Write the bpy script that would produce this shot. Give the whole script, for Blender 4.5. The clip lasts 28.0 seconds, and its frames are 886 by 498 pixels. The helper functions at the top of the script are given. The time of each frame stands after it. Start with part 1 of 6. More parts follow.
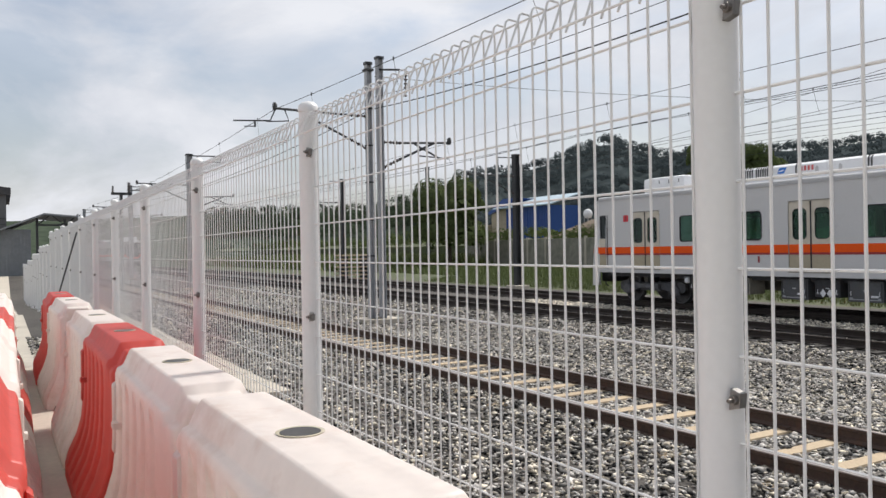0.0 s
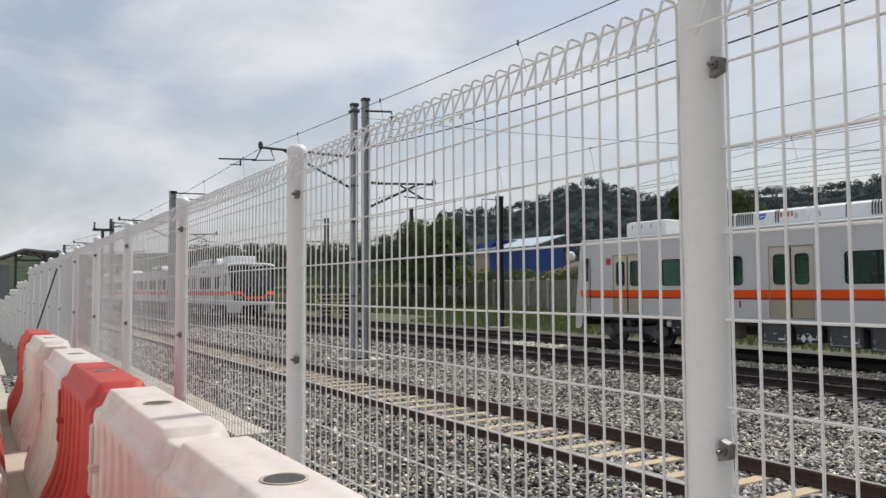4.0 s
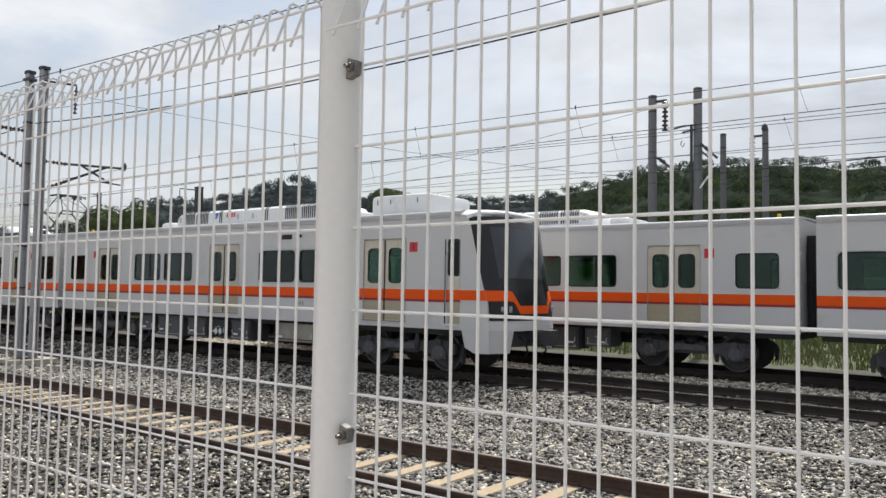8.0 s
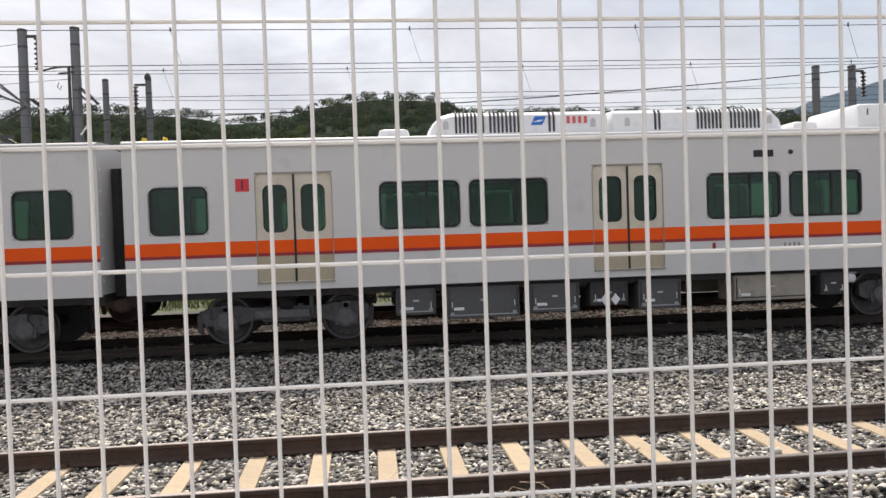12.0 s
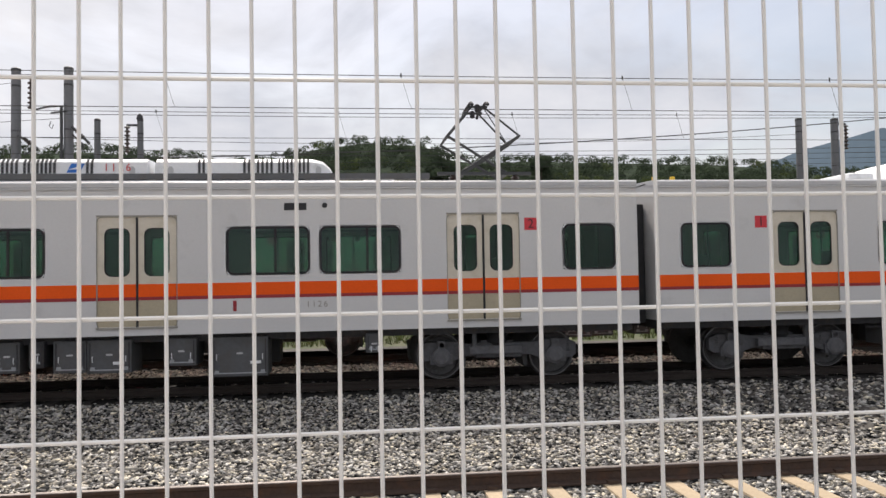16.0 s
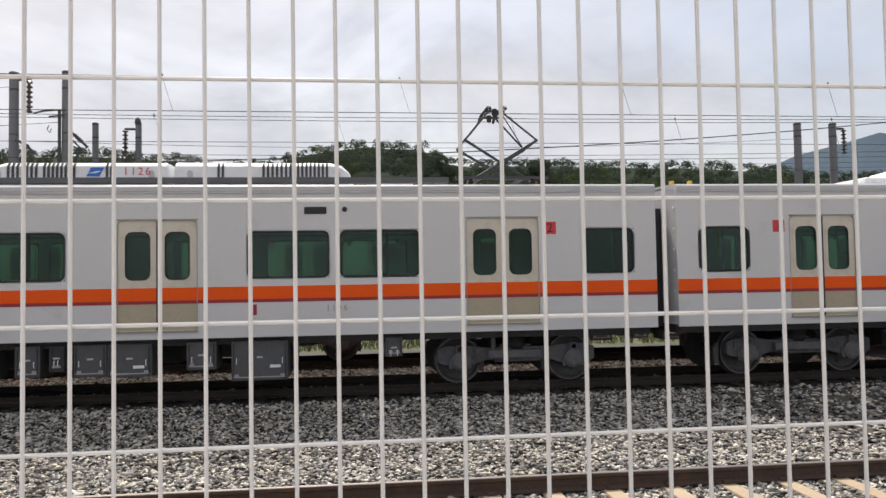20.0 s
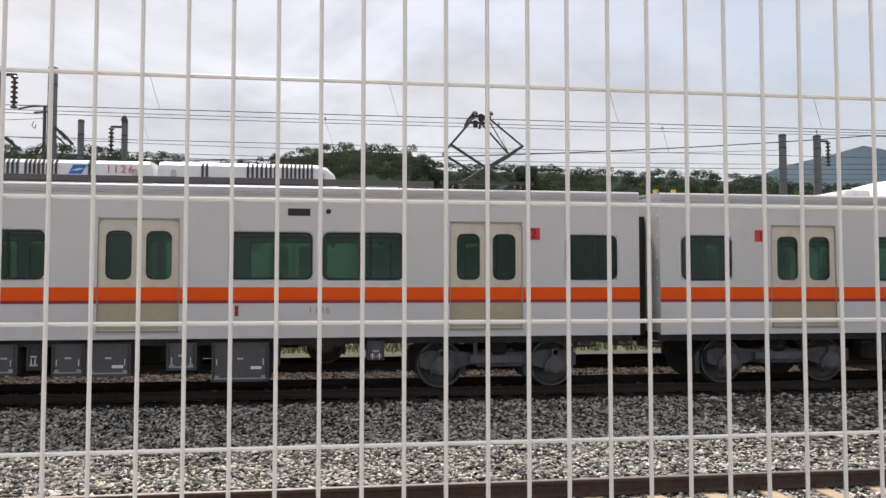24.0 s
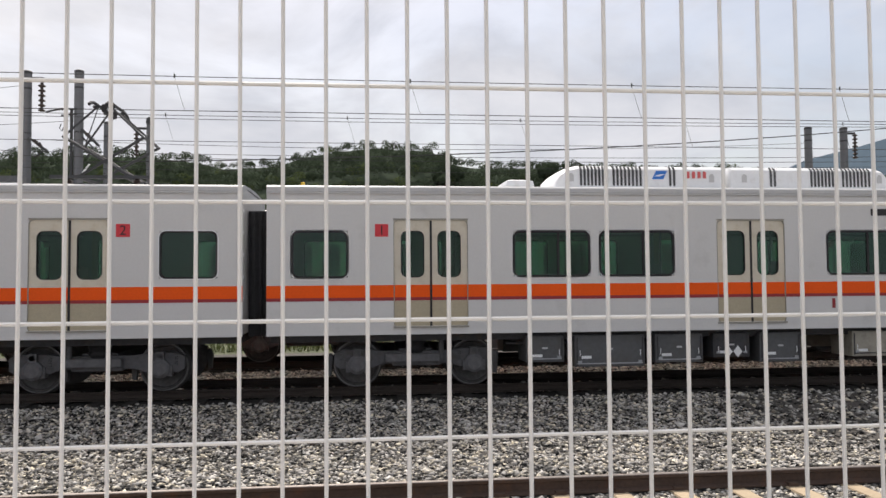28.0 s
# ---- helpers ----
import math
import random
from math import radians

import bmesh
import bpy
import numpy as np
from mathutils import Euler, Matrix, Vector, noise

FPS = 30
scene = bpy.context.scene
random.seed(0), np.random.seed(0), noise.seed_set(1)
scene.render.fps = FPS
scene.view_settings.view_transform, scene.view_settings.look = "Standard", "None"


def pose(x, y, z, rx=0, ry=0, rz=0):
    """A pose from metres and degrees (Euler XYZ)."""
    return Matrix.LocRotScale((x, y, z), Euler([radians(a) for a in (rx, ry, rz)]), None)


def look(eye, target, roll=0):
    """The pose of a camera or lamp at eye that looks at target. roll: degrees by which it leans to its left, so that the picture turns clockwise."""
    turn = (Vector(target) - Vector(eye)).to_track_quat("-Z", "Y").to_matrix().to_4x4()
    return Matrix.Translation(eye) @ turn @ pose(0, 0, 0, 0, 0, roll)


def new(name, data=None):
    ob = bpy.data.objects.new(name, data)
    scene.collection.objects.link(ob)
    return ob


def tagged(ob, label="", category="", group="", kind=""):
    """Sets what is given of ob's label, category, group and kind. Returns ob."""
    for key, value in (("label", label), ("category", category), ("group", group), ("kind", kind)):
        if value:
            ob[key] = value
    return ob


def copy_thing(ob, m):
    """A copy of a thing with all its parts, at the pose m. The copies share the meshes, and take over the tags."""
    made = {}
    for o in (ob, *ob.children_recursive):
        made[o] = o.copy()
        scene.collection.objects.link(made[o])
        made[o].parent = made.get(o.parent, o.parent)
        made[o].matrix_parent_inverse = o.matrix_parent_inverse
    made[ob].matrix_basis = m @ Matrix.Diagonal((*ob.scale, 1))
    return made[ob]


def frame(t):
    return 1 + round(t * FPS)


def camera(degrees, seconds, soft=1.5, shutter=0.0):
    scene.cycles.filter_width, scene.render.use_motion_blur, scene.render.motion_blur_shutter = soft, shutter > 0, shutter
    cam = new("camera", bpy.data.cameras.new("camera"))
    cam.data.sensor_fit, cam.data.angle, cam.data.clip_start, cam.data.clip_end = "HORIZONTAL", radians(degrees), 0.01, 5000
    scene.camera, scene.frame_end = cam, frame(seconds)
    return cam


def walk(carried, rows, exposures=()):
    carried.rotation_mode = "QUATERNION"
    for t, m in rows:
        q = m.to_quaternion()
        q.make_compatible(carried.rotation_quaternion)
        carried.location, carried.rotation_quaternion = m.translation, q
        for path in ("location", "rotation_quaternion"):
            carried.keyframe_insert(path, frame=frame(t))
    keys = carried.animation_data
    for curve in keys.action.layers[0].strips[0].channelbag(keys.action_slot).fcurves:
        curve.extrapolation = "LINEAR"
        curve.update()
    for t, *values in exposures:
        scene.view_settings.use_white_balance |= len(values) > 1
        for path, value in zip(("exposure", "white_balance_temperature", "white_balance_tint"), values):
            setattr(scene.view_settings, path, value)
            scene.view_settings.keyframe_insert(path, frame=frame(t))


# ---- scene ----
cam = camera(59.55, 28.0)
# t, x, y, z, yaw, pitch, roll: a hand-held camera close behind the mesh fence, panning from left to right
PATH = [
    (0, 0.922, -1.093, 1.393, 60.27, -0.01, 1.00),
    (0.5, 0.921, -1.103, 1.395, 60.18, 0.98, -0.55),
    (1, 0.937, -1.111, 1.401, 59.65, 2.39, -0.32),
    (1.5, 0.938, -1.110, 1.405, 59.25, 2.43, 0.63),
    (2, 0.928, -1.120, 1.402, 60.31, 3.17, 0.42),
    (2.5, 0.924, -1.123, 1.405, 61.52, 3.34, -0.12),
    (3, 0.924, -1.126, 1.401, 60.28, 3.32, -0.83),
    (3.5, 0.921, -1.116, 1.404, 60.06, 3.05, -0.00),
    (5.5, 0.938, -1.093, 1.408, 54.53, 3.66, -0.03),
    (6, 0.952, -1.074, 1.411, 53.76, 4.24, 0.39),
    (6.5, 0.963, -1.059, 1.402, 49.72, 3.76, -0.76),
    (7, 0.977, -1.044, 1.399, 45.02, 3.43, -0.75),
    (7.5, 0.997, -1.031, 1.399, 41.17, 2.82, -0.24),
    (8, 1.009, -1.022, 1.394, 37.29, 2.86, -0.90),
    (8.5, 1.021, -1.009, 1.390, 31.54, 1.94, -0.54),
    (9, 1.046, -0.996, 1.389, 25.00, 1.67, 0.42),
    (9.5, 1.075, -0.989, 1.390, 19.04, 1.77, 0.57),
    (10, 1.108, -0.979, 1.391, 12.64, 1.38, 0.67),
    (10.5, 1.138, -0.968, 1.388, 6.55, 0.88, 0.83),
    (11, 1.168, -0.960, 1.383, -0.11, -0.61, 0.69),
    (11.5, 1.189, -0.956, 1.383, -1.23, -1.43, 1.90),
    (12, 1.213, -0.963, 1.385, -5.37, -1.22, 1.86),
    (12.5, 1.226, -0.963, 1.382, -8.30, -1.50, 1.24),
    (14.5, 1.235, -0.992, 1.395, -9.25, 1.76, 1.75),
    (15, 1.231, -0.996, 1.397, -8.04, 2.05, 1.50),
    (15.5, 1.226, -0.997, 1.397, -6.64, 2.29, 1.13),
    (16, 1.224, -0.993, 1.396, -6.23, 2.00, 1.00),
    (16.5, 1.223, -0.984, 1.399, -5.56, 2.45, 0.82),
    (17, 1.222, -0.974, 1.403, -5.69, 3.16, 1.04),
    (17.5, 1.218, -0.972, 1.401, -6.01, 3.21, 0.63),
    (18, 1.224, -0.968, 1.401, -6.61, 3.15, 0.26),
    (18.5, 1.238, -0.967, 1.401, -8.09, 3.34, 0.94),
    (19, 1.231, -0.961, 1.399, -8.11, 2.08, 1.96),
    (19.5, 1.226, -0.963, 1.398, -7.55, 2.38, 0.92),
    (20, 1.222, -0.965, 1.398, -6.36, 2.31, 0.97),
    (20.5, 1.223, -0.966, 1.399, -6.80, 2.59, 0.51),
    (22.5, 1.220, -0.964, 1.398, -6.17, 2.89, -0.09),
    (23, 1.219, -0.961, 1.396, -7.06, 2.35, -0.54),
    (23.5, 1.222, -0.956, 1.394, -7.01, 2.09, -0.41),
    (24, 1.226, -0.958, 1.397, -7.42, 2.62, -0.01),
    (24.5, 1.221, -0.968, 1.396, -5.99, 2.80, 0.85),
    (25, 1.213, -0.970, 1.397, -4.90, 2.66, 0.69),
    (25.5, 1.221, -0.964, 1.395, -9.03, 2.01, -1.07),
    (26, 1.230, -0.965, 1.395, -9.43, 1.53, 0.82),
    (26.5, 1.226, -0.969, 1.395, -10.35, 2.64, 0.05),
    (27, 1.215, -0.975, 1.398, -7.84, 2.83, 0.47),
    (27.5, 1.207, -0.980, 1.398, -7.16, 2.96, 0.67),
    (28, 1.195, -0.987, 1.398, -5.80, 2.42, 0.43),
]
walk(cam, [(t, pose(x, y, z, 90 + pitch, roll, yaw)) for t, x, y, z, yaw, pitch, roll in PATH],
     [(0, 0.12, 6420, 11), (3.0, -0.02, 6400, 10), (6.5, 0.05, 6400, 9), (8.0, 0.17, 6450, 9), (9.0, 0.22, 6480, 9), (10.0, 0.34, 6560, 11), (11.0, 0.24, 6600, 12), (12.0, 0.36, 6660, 13), (14.5, 0.29, 6690, 13), (28.0, 0.26, 6690, 13)])

# ---- light: a bright, thinly clouded sky and a hazy sun high behind the trains ----
SUN_EL, SUN_AZ = 52.0, 10.0          # degrees: height, and turn from straight across the tracks
world = bpy.data.worlds.new("sky")
scene.world = world
world.use_nodes = True
wn, wl = world.node_tree.nodes, world.node_tree.links
wn.clear()


def wnode(kind, **kw):
    n = wn.new(kind)
    for k, v in kw.items():
        n.inputs[k].default_value = v
    return n


sky = wn.new("ShaderNodeTexSky")
sky.sky_type, sky.sun_disc = "NISHITA", False
sky.sun_elevation, sky.sun_rotation = radians(SUN_EL), radians(-SUN_AZ)
sky.dust_density, sky.air_density = 3.0, 1.2
tc = wn.new("ShaderNodeTexCoord")
mp = wn.new("ShaderNodeMapping")
mp.inputs["Scale"].default_value = (1.5, 1.5, 3.4)
mp.inputs["Location"].default_value = (0.35, 0.1, 0.2)
big = wnode("ShaderNodeTexNoise", Scale=2.1, Detail=8.0, Roughness=0.55, Distortion=0.45)
cover = wn.new("ShaderNodeValToRGB")
cover.color_ramp.elements[0].position, cover.color_ramp.elements[1].position = 0.40, 0.57
tone = wnode("ShaderNodeTexNoise", Scale=2.3, Detail=9.0, Roughness=0.56, Distortion=0.35)
ramp = wn.new("ShaderNodeValToRGB")
ramp.color_ramp.elements[0].position, ramp.color_ramp.elements[0].color = 0.42, (0.47, 0.505, 0.57, 1)
ramp.color_ramp.elements[1].position, ramp.color_ramp.elements[1].color = 0.86, (0.785, 0.797, 0.825, 1)
bg_sky, bg_cloud, mixs, wo = wnode("ShaderNodeBackground", Strength=0.115), wnode("ShaderNodeBackground", Strength=1.0), wn.new("ShaderNodeMixShader"), wn.new("ShaderNodeOutputWorld")
fade = wn.new("ShaderNodeMath")
fade.operation, fade.use_clamp = "MULTIPLY_ADD", True
fade.inputs[1].default_value, fade.inputs[2].default_value = 0.55, 0.42
wl.new(tc.outputs["Generated"], mp.inputs["Vector"])
wl.new(mp.outputs["Vector"], big.inputs["Vector"])
wl.new(mp.outputs["Vector"], tone.inputs["Vector"])
wl.new(big.outputs["Fac"], cover.inputs["Fac"])
wl.new(cover.outputs["Color"], fade.inputs[0])
wl.new(fade.outputs["Value"], mixs.inputs["Fac"])
# the cloud thins and brightens towards the far end of the line
west = wn.new("ShaderNodeVectorMath")
west.operation = "DOT_PRODUCT"
west.inputs[1].default_value = (0.0, 0.0, 0.30)
lift = wn.new("ShaderNodeMath")
lift.operation = "ADD"
wl.new(tc.outputs["Generated"], west.inputs[0])
wl.new(west.outputs["Value"], lift.inputs[0])
wl.new(tone.outputs["Fac"], lift.inputs[1])
side = wn.new("ShaderNodeVectorMath")
side.operation = "DOT_PRODUCT"
side.inputs[1].default_value = (-1.0, 0.0, 0.0)
bright = wn.new("ShaderNodeMapRange")
bright.inputs["From Min"].default_value, bright.inputs["From Max"].default_value, bright.inputs["To Max"].default_value = 0.3, 0.95, 0.17
both = wn.new("ShaderNodeMath")
both.operation = "ADD"
wl.new(tc.outputs["Generated"], side.inputs[0])
wl.new(side.outputs["Value"], bright.inputs["Value"])
wl.new(bright.outputs["Result"], both.inputs[0])
wl.new(lift.outputs["Value"], both.inputs[1])
wl.new(both.outputs["Value"], ramp.inputs["Fac"])
wl.new(sky.outputs["Color"], bg_sky.inputs["Color"])
wl.new(ramp.outputs["Color"], bg_cloud.inputs["Color"])
wl.new(bg_sky.outputs[0], mixs.inputs[1])
wl.new(bg_cloud.outputs[0], mixs.inputs[2])
wl.new(mixs.outputs[0], wo.inputs["Surface"])

sun = new("sun", bpy.data.lights.new("sun", "SUN"))
sun.data.energy, sun.data.angle, sun.data.color = 4.3, radians(4.0), (1.0, 0.95, 0.88)
sun.matrix_world = look((0, 0, 30), (30 * math.sin(radians(SUN_AZ)) / math.tan(radians(SUN_EL)), -30 * math.cos(radians(SUN_AZ)) / math.tan(radians(SUN_EL)), 0))


# ---- materials ----
def mat(name, color, rough=0.6, metal=0.0, vary=0.15, fine=40.0, coarse=2.0, bump=0.0, stain=None, stain_at=0.62, rand=0.0, island=False, spec=0.5):
    """A painted or raw surface: two scales of uneven colour, a stain colour in patches, a fine relief."""
    m = bpy.data.materials.new(name)
    m.use_nodes = True
    nt = m.node_tree
    n, l = nt.nodes, nt.links
    b = n["Principled BSDF"]
    b.inputs["Roughness"].default_value, b.inputs["Metallic"].default_value = rough, metal
    b.inputs["Specular IOR Level"].default_value = spec
    t = n.new("ShaderNodeTexCoord")
    n1, n2 = n.new("ShaderNodeTexNoise"), n.new("ShaderNodeTexNoise")
    n1.inputs["Scale"].default_value, n1.inputs["Detail"].default_value = fine, 3
    n2.inputs["Scale"].default_value, n2.inputs["Detail"].default_value = coarse, 5
    for q in (n1, n2):
        l.new(t.outputs["Object"], q.inputs["Vector"])
    add = n.new("ShaderNodeMath")
    add.operation = "ADD"
    l.new(n1.outputs["Fac"], add.inputs[0])
    l.new(n2.outputs["Fac"], add.inputs[1])
    last = add.outputs[0]
    if rand:
        o = n.new("ShaderNodeNewGeometry" if island else "ShaderNodeObjectInfo")
        ma = n.new("ShaderNodeMath")
        ma.operation = "MULTIPLY_ADD"
        ma.inputs[1].default_value = rand
        l.new(o.outputs["Random Per Island" if island else "Random"], ma.inputs[0])
        l.new(last, ma.inputs[2])
        sb = n.new("ShaderNodeMath")
        sb.operation = "SUBTRACT"
        sb.inputs[1].default_value = rand / 2
        l.new(ma.outputs[0], sb.inputs[0])
        last = sb.outputs[0]
    r = n.new("ShaderNodeMapRange")
    r.inputs["From Min"].default_value, r.inputs["From Max"].default_value = 0.6, 1.4
    r.inputs["To Min"].default_value, r.inputs["To Max"].default_value = 1 - vary, 1 + vary
    r.clamp = False
    l.new(last, r.inputs["Value"])
    mul = n.new("ShaderNodeVectorMath")
    mul.operation = "SCALE"
    mul.inputs[0].default_value = color[:3]
    l.new(r.outputs["Result"], mul.inputs["Scale"])
    out = mul.outputs["Vector"]
    if stain:
        n3 = n.new("ShaderNodeTexNoise")
        n3.inputs["Scale"].default_value, n3.inputs["Detail"].default_value, n3.inputs["Roughness"].default_value = coarse * 1.7, 8, 0.65
        l.new(t.outputs["Object"], n3.inputs["Vector"])
        cr = n.new("ShaderNodeMapRange")
        cr.inputs["From Min"].default_value, cr.inputs["From Max"].default_value = stain_at - 0.08, stain_at + 0.1
        cr.inputs["To Max"].default_value = 0.8
        l.new(n3.outputs["Fac"], cr.inputs["Value"])
        mx = n.new("ShaderNodeMix")
        mx.data_type = "RGBA"
        mx.inputs["B"].default_value = (*stain, 1)
        l.new(cr.outputs["Result"], mx.inputs["Factor"])
        l.new(out, mx.inputs["A"])
        out = mx.outputs["Result"]
    l.new(out, b.inputs["Base Color"])
    if bump:
        bp = n.new("ShaderNodeBump")
        bp.inputs["Strength"].default_value, bp.inputs["Distance"].default_value = bump, 0.02
        l.new(n1.outputs["Fac"], bp.inputs["Height"])
        l.new(bp.outputs["Normal"], b.inputs["Normal"])
    return m


def leafy(m, amount=0.3):
    """Leaves let a part of the light through, so that woods with the sun behind them still glow a little."""
    n, l = m.node_tree.nodes, m.node_tree.links
    b, o = n["Principled BSDF"], n["Material Output"]
    tr, mx = n.new("ShaderNodeBsdfTranslucent"), n.new("ShaderNodeMixShader")
    l.new(b.inputs["Base Color"].links[0].from_socket, tr.inputs["Color"])
    mx.inputs[0].default_value = amount
    l.new(b.outputs[0], mx.inputs[1])
    l.new(tr.outputs[0], mx.inputs[2])
    l.new(mx.outputs[0], o.inputs["Surface"])
    return m


def glass(name, tint, gloss=0.06):
    """A tinted pane: mostly clear with its own colour, and a sharp reflection that grows at grazing angles."""
    m = bpy.data.materials.new(name)
    m.use_nodes = True
    n, l = m.node_tree.nodes, m.node_tree.links
    n.clear()
    tr, gl, mx, fr, o = n.new("ShaderNodeBsdfTransparent"), n.new("ShaderNodeBsdfGlossy"), n.new("ShaderNodeMixShader"), n.new("ShaderNodeFresnel"), n.new("ShaderNodeOutputMaterial")
    tr.inputs["Color"].default_value = (*tint, 1)
    gl.inputs["Roughness"].default_value = gloss
    gl.inputs["Color"].default_value = (0.85, 0.95, 0.92, 1)
    fr.inputs["IOR"].default_value = 1.45
    l.new(fr.outputs[0], mx.inputs[0])
    l.new(tr.outputs[0], mx.inputs[1])
    l.new(gl.outputs[0], mx.inputs[2])
    l.new(mx.outputs[0], o.inputs[0])
    return m


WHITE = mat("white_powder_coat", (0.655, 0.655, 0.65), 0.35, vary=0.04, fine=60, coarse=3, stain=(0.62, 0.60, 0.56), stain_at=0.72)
STEEL = mat("galvanised_steel", (0.36, 0.37, 0.385), 0.55, 0.15, vary=0.2, fine=30, coarse=4)
CLAMP = mat("dull_clamp_steel", (0.18, 0.175, 0.168), 0.42, 0.5, vary=0.3, fine=90, coarse=9, stain=(0.10, 0.07, 0.05), stain_at=0.6)
BODY = mat("grey_car_body", (0.61, 0.605, 0.60), 0.42, vary=0.04, fine=25, coarse=0.7, stain=(0.49, 0.485, 0.475), stain_at=0.66)
ROOF = mat("pale_car_roof", (0.50, 0.50, 0.505), 0.5, vary=0.07, fine=20, coarse=0.9, stain=(0.52, 0.51, 0.49), stain_at=0.63)
AC = mat("white_roof_fairing", (0.80, 0.81, 0.82), 0.45, vary=0.05, fine=20, coarse=1.4, stain=(0.60, 0.59, 0.57), stain_at=0.64)
ORANGE = mat("orange_band", (0.88, 0.105, 0.008), 0.6, spec=0.2, vary=0.08, fine=30, coarse=1.2)
MAROON = mat("maroon_line", (0.30, 0.018, 0.025), 0.45, vary=0.1)
CREAM = mat("cream_door_paint", (0.63, 0.575, 0.475), 0.5, vary=0.07, fine=30, coarse=2.5, stain=(0.52, 0.45, 0.33), stain_at=0.6)
BEIGE = mat("dusty_beige_door", (0.43, 0.375, 0.265), 0.55, vary=0.1, fine=30, coarse=2.5, stain=(0.38, 0.33, 0.24), stain_at=0.6)
RUBBER = mat("black_rubber", (0.018, 0.018, 0.02), 0.7, vary=0.3)
BELLOWS = mat("charcoal_bellows", (0.045, 0.045, 0.048), 0.75, vary=0.3, fine=12)
UNDER = mat("sooty_undercarriage", (0.046, 0.046, 0.05), 0.7, vary=0.35, fine=18, coarse=3, stain=(0.075, 0.06, 0.045), stain_at=0.6)
SEAM = mat("grey_door_seam", (0.30, 0.285, 0.25), 0.6, vary=0.1)
BOXGREY = mat("grey_equipment_box", (0.095, 0.098, 0.103), 0.6, vary=0.2, fine=14, coarse=2, stain=(0.09, 0.085, 0.08), stain_at=0.55)
TANBOX = mat("khaki_equipment_box", (0.36, 0.335, 0.28), 0.6, vary=0.12, fine=14, coarse=2, stain=(0.2, 0.18, 0.15), stain_at=0.6)
BOGIE = mat("grimy_bogie_steel", (0.098, 0.098, 0.105), 0.65, vary=0.3, fine=14, coarse=2.5, stain=(0.06, 0.055, 0.05), stain_at=0.56)
TYRESTEEL = mat("worn_tyre_steel", (0.2, 0.2, 0.205), 0.45, 0.5, vary=0.2, fine=20)
BOGIELIGHT = mat("dusty_grey_casting", (0.118, 0.118, 0.125), 0.6, vary=0.3, fine=14, coarse=3, stain=(0.09, 0.085, 0.08), stain_at=0.58)
WHEEL = mat("worn_wheel_steel", (0.075, 0.073, 0.073), 0.55, 0.3, vary=0.3, fine=20, coarse=5)
REDSIGN = mat("red_door_sign", (0.62, 0.035, 0.05), 0.5, vary=0.08)
INK = mat("black_lettering", (0.015, 0.015, 0.018), 0.6, vary=0.1)
REDINK = mat("faded_red_lettering", (0.62, 0.12, 0.12), 0.6, vary=0.15)
BLUE = mat("blue_emblem", (0.02, 0.16, 0.55), 0.5, vary=0.08)
YELLOW = mat("yellow_lug_paint", (0.65, 0.42, 0.03), 0.5, vary=0.1)
DARK = mat("dark_slot", (0.03, 0.03, 0.033), 0.8, vary=0.2)
GLASS = glass("green_tinted_glass", (0.44, 0.65, 0.555))
DARKGLASS = glass("black_cab_glass", (0.03, 0.035, 0.04))
INSIDE = mat("pale_car_lining", (0.55, 0.57, 0.55), 0.6, vary=0.08)
SEAT = mat("dark_seat_cloth", (0.05, 0.09, 0.09), 0.8, vary=0.2)
RAILM = mat("rusty_rail", (0.075, 0.048, 0.036), 0.75, 0.2, vary=0.3, fine=30, coarse=3, stain=(0.12, 0.06, 0.035), stain_at=0.6)
# Rails of the two train tracks: shade under the cars darkens their colour.
DKRAIL = mat("shade_darkened_rail", (0.036, 0.027, 0.022), 0.8, 0.1, vary=0.3, fine=30, coarse=3)
RAILTOP = mat("worn_rail_head", (0.26, 0.23, 0.21), 0.42, 0.7, vary=0.2, fine=30, coarse=2)
SLEEPER = mat("cream_concrete_sleeper", (0.40, 0.315, 0.21), 0.85, vary=0.18, fine=30, coarse=3, bump=0.2, stain=(0.33, 0.26, 0.17), stain_at=0.58, rand=0.35)
# Sleepers below the trains, near-black because the shade there is painted in.
DKSLEEPER = mat("shade_darkened_sleeper", (0.024, 0.021, 0.018), 0.9, vary=0.2, fine=30, coarse=3, bump=0.2, rand=0.4)
STONE = mat("crushed_granite", (0.212, 0.188, 0.162), 0.85, vary=0.8, fine=25, coarse=3, rand=1.55, island=True)
sn, sk = STONE.node_tree.nodes, STONE.node_tree.links
pick, shades = sn.new("ShaderNodeNewGeometry"), sn.new("ShaderNodeValToRGB")
shades.color_ramp.elements[0].position, shades.color_ramp.elements[0].color = 0.5, (0.222, 0.213, 0.198, 1)
shades.color_ramp.elements[1].position, shades.color_ramp.elements[1].color = 0.93, (0.32, 0.286, 0.222, 1)
grain = next(q for q in sn if q.type == "VECT_MATH")
flick = sn.new("ShaderNodeMath")
flick.operation, flick.inputs[1].default_value = "MULTIPLY", 7.31
cut = sn.new("ShaderNodeMath")
cut.operation = "FRACT"
sk.new(pick.outputs["Random Per Island"], flick.inputs[0])
sk.new(flick.outputs[0], cut.inputs[0])
sk.new(cut.outputs[0], shades.inputs["Fac"])
sk.new(shades.outputs["Color"], grain.inputs[0])
# Paler than the other stones: sunlight on this strip is painted into the colour.
TANSTONE = mat("sun_painted_tan_ballast", (0.52, 0.475, 0.39), 0.85, vary=0.6, fine=25, coarse=3, rand=1.1, island=True)
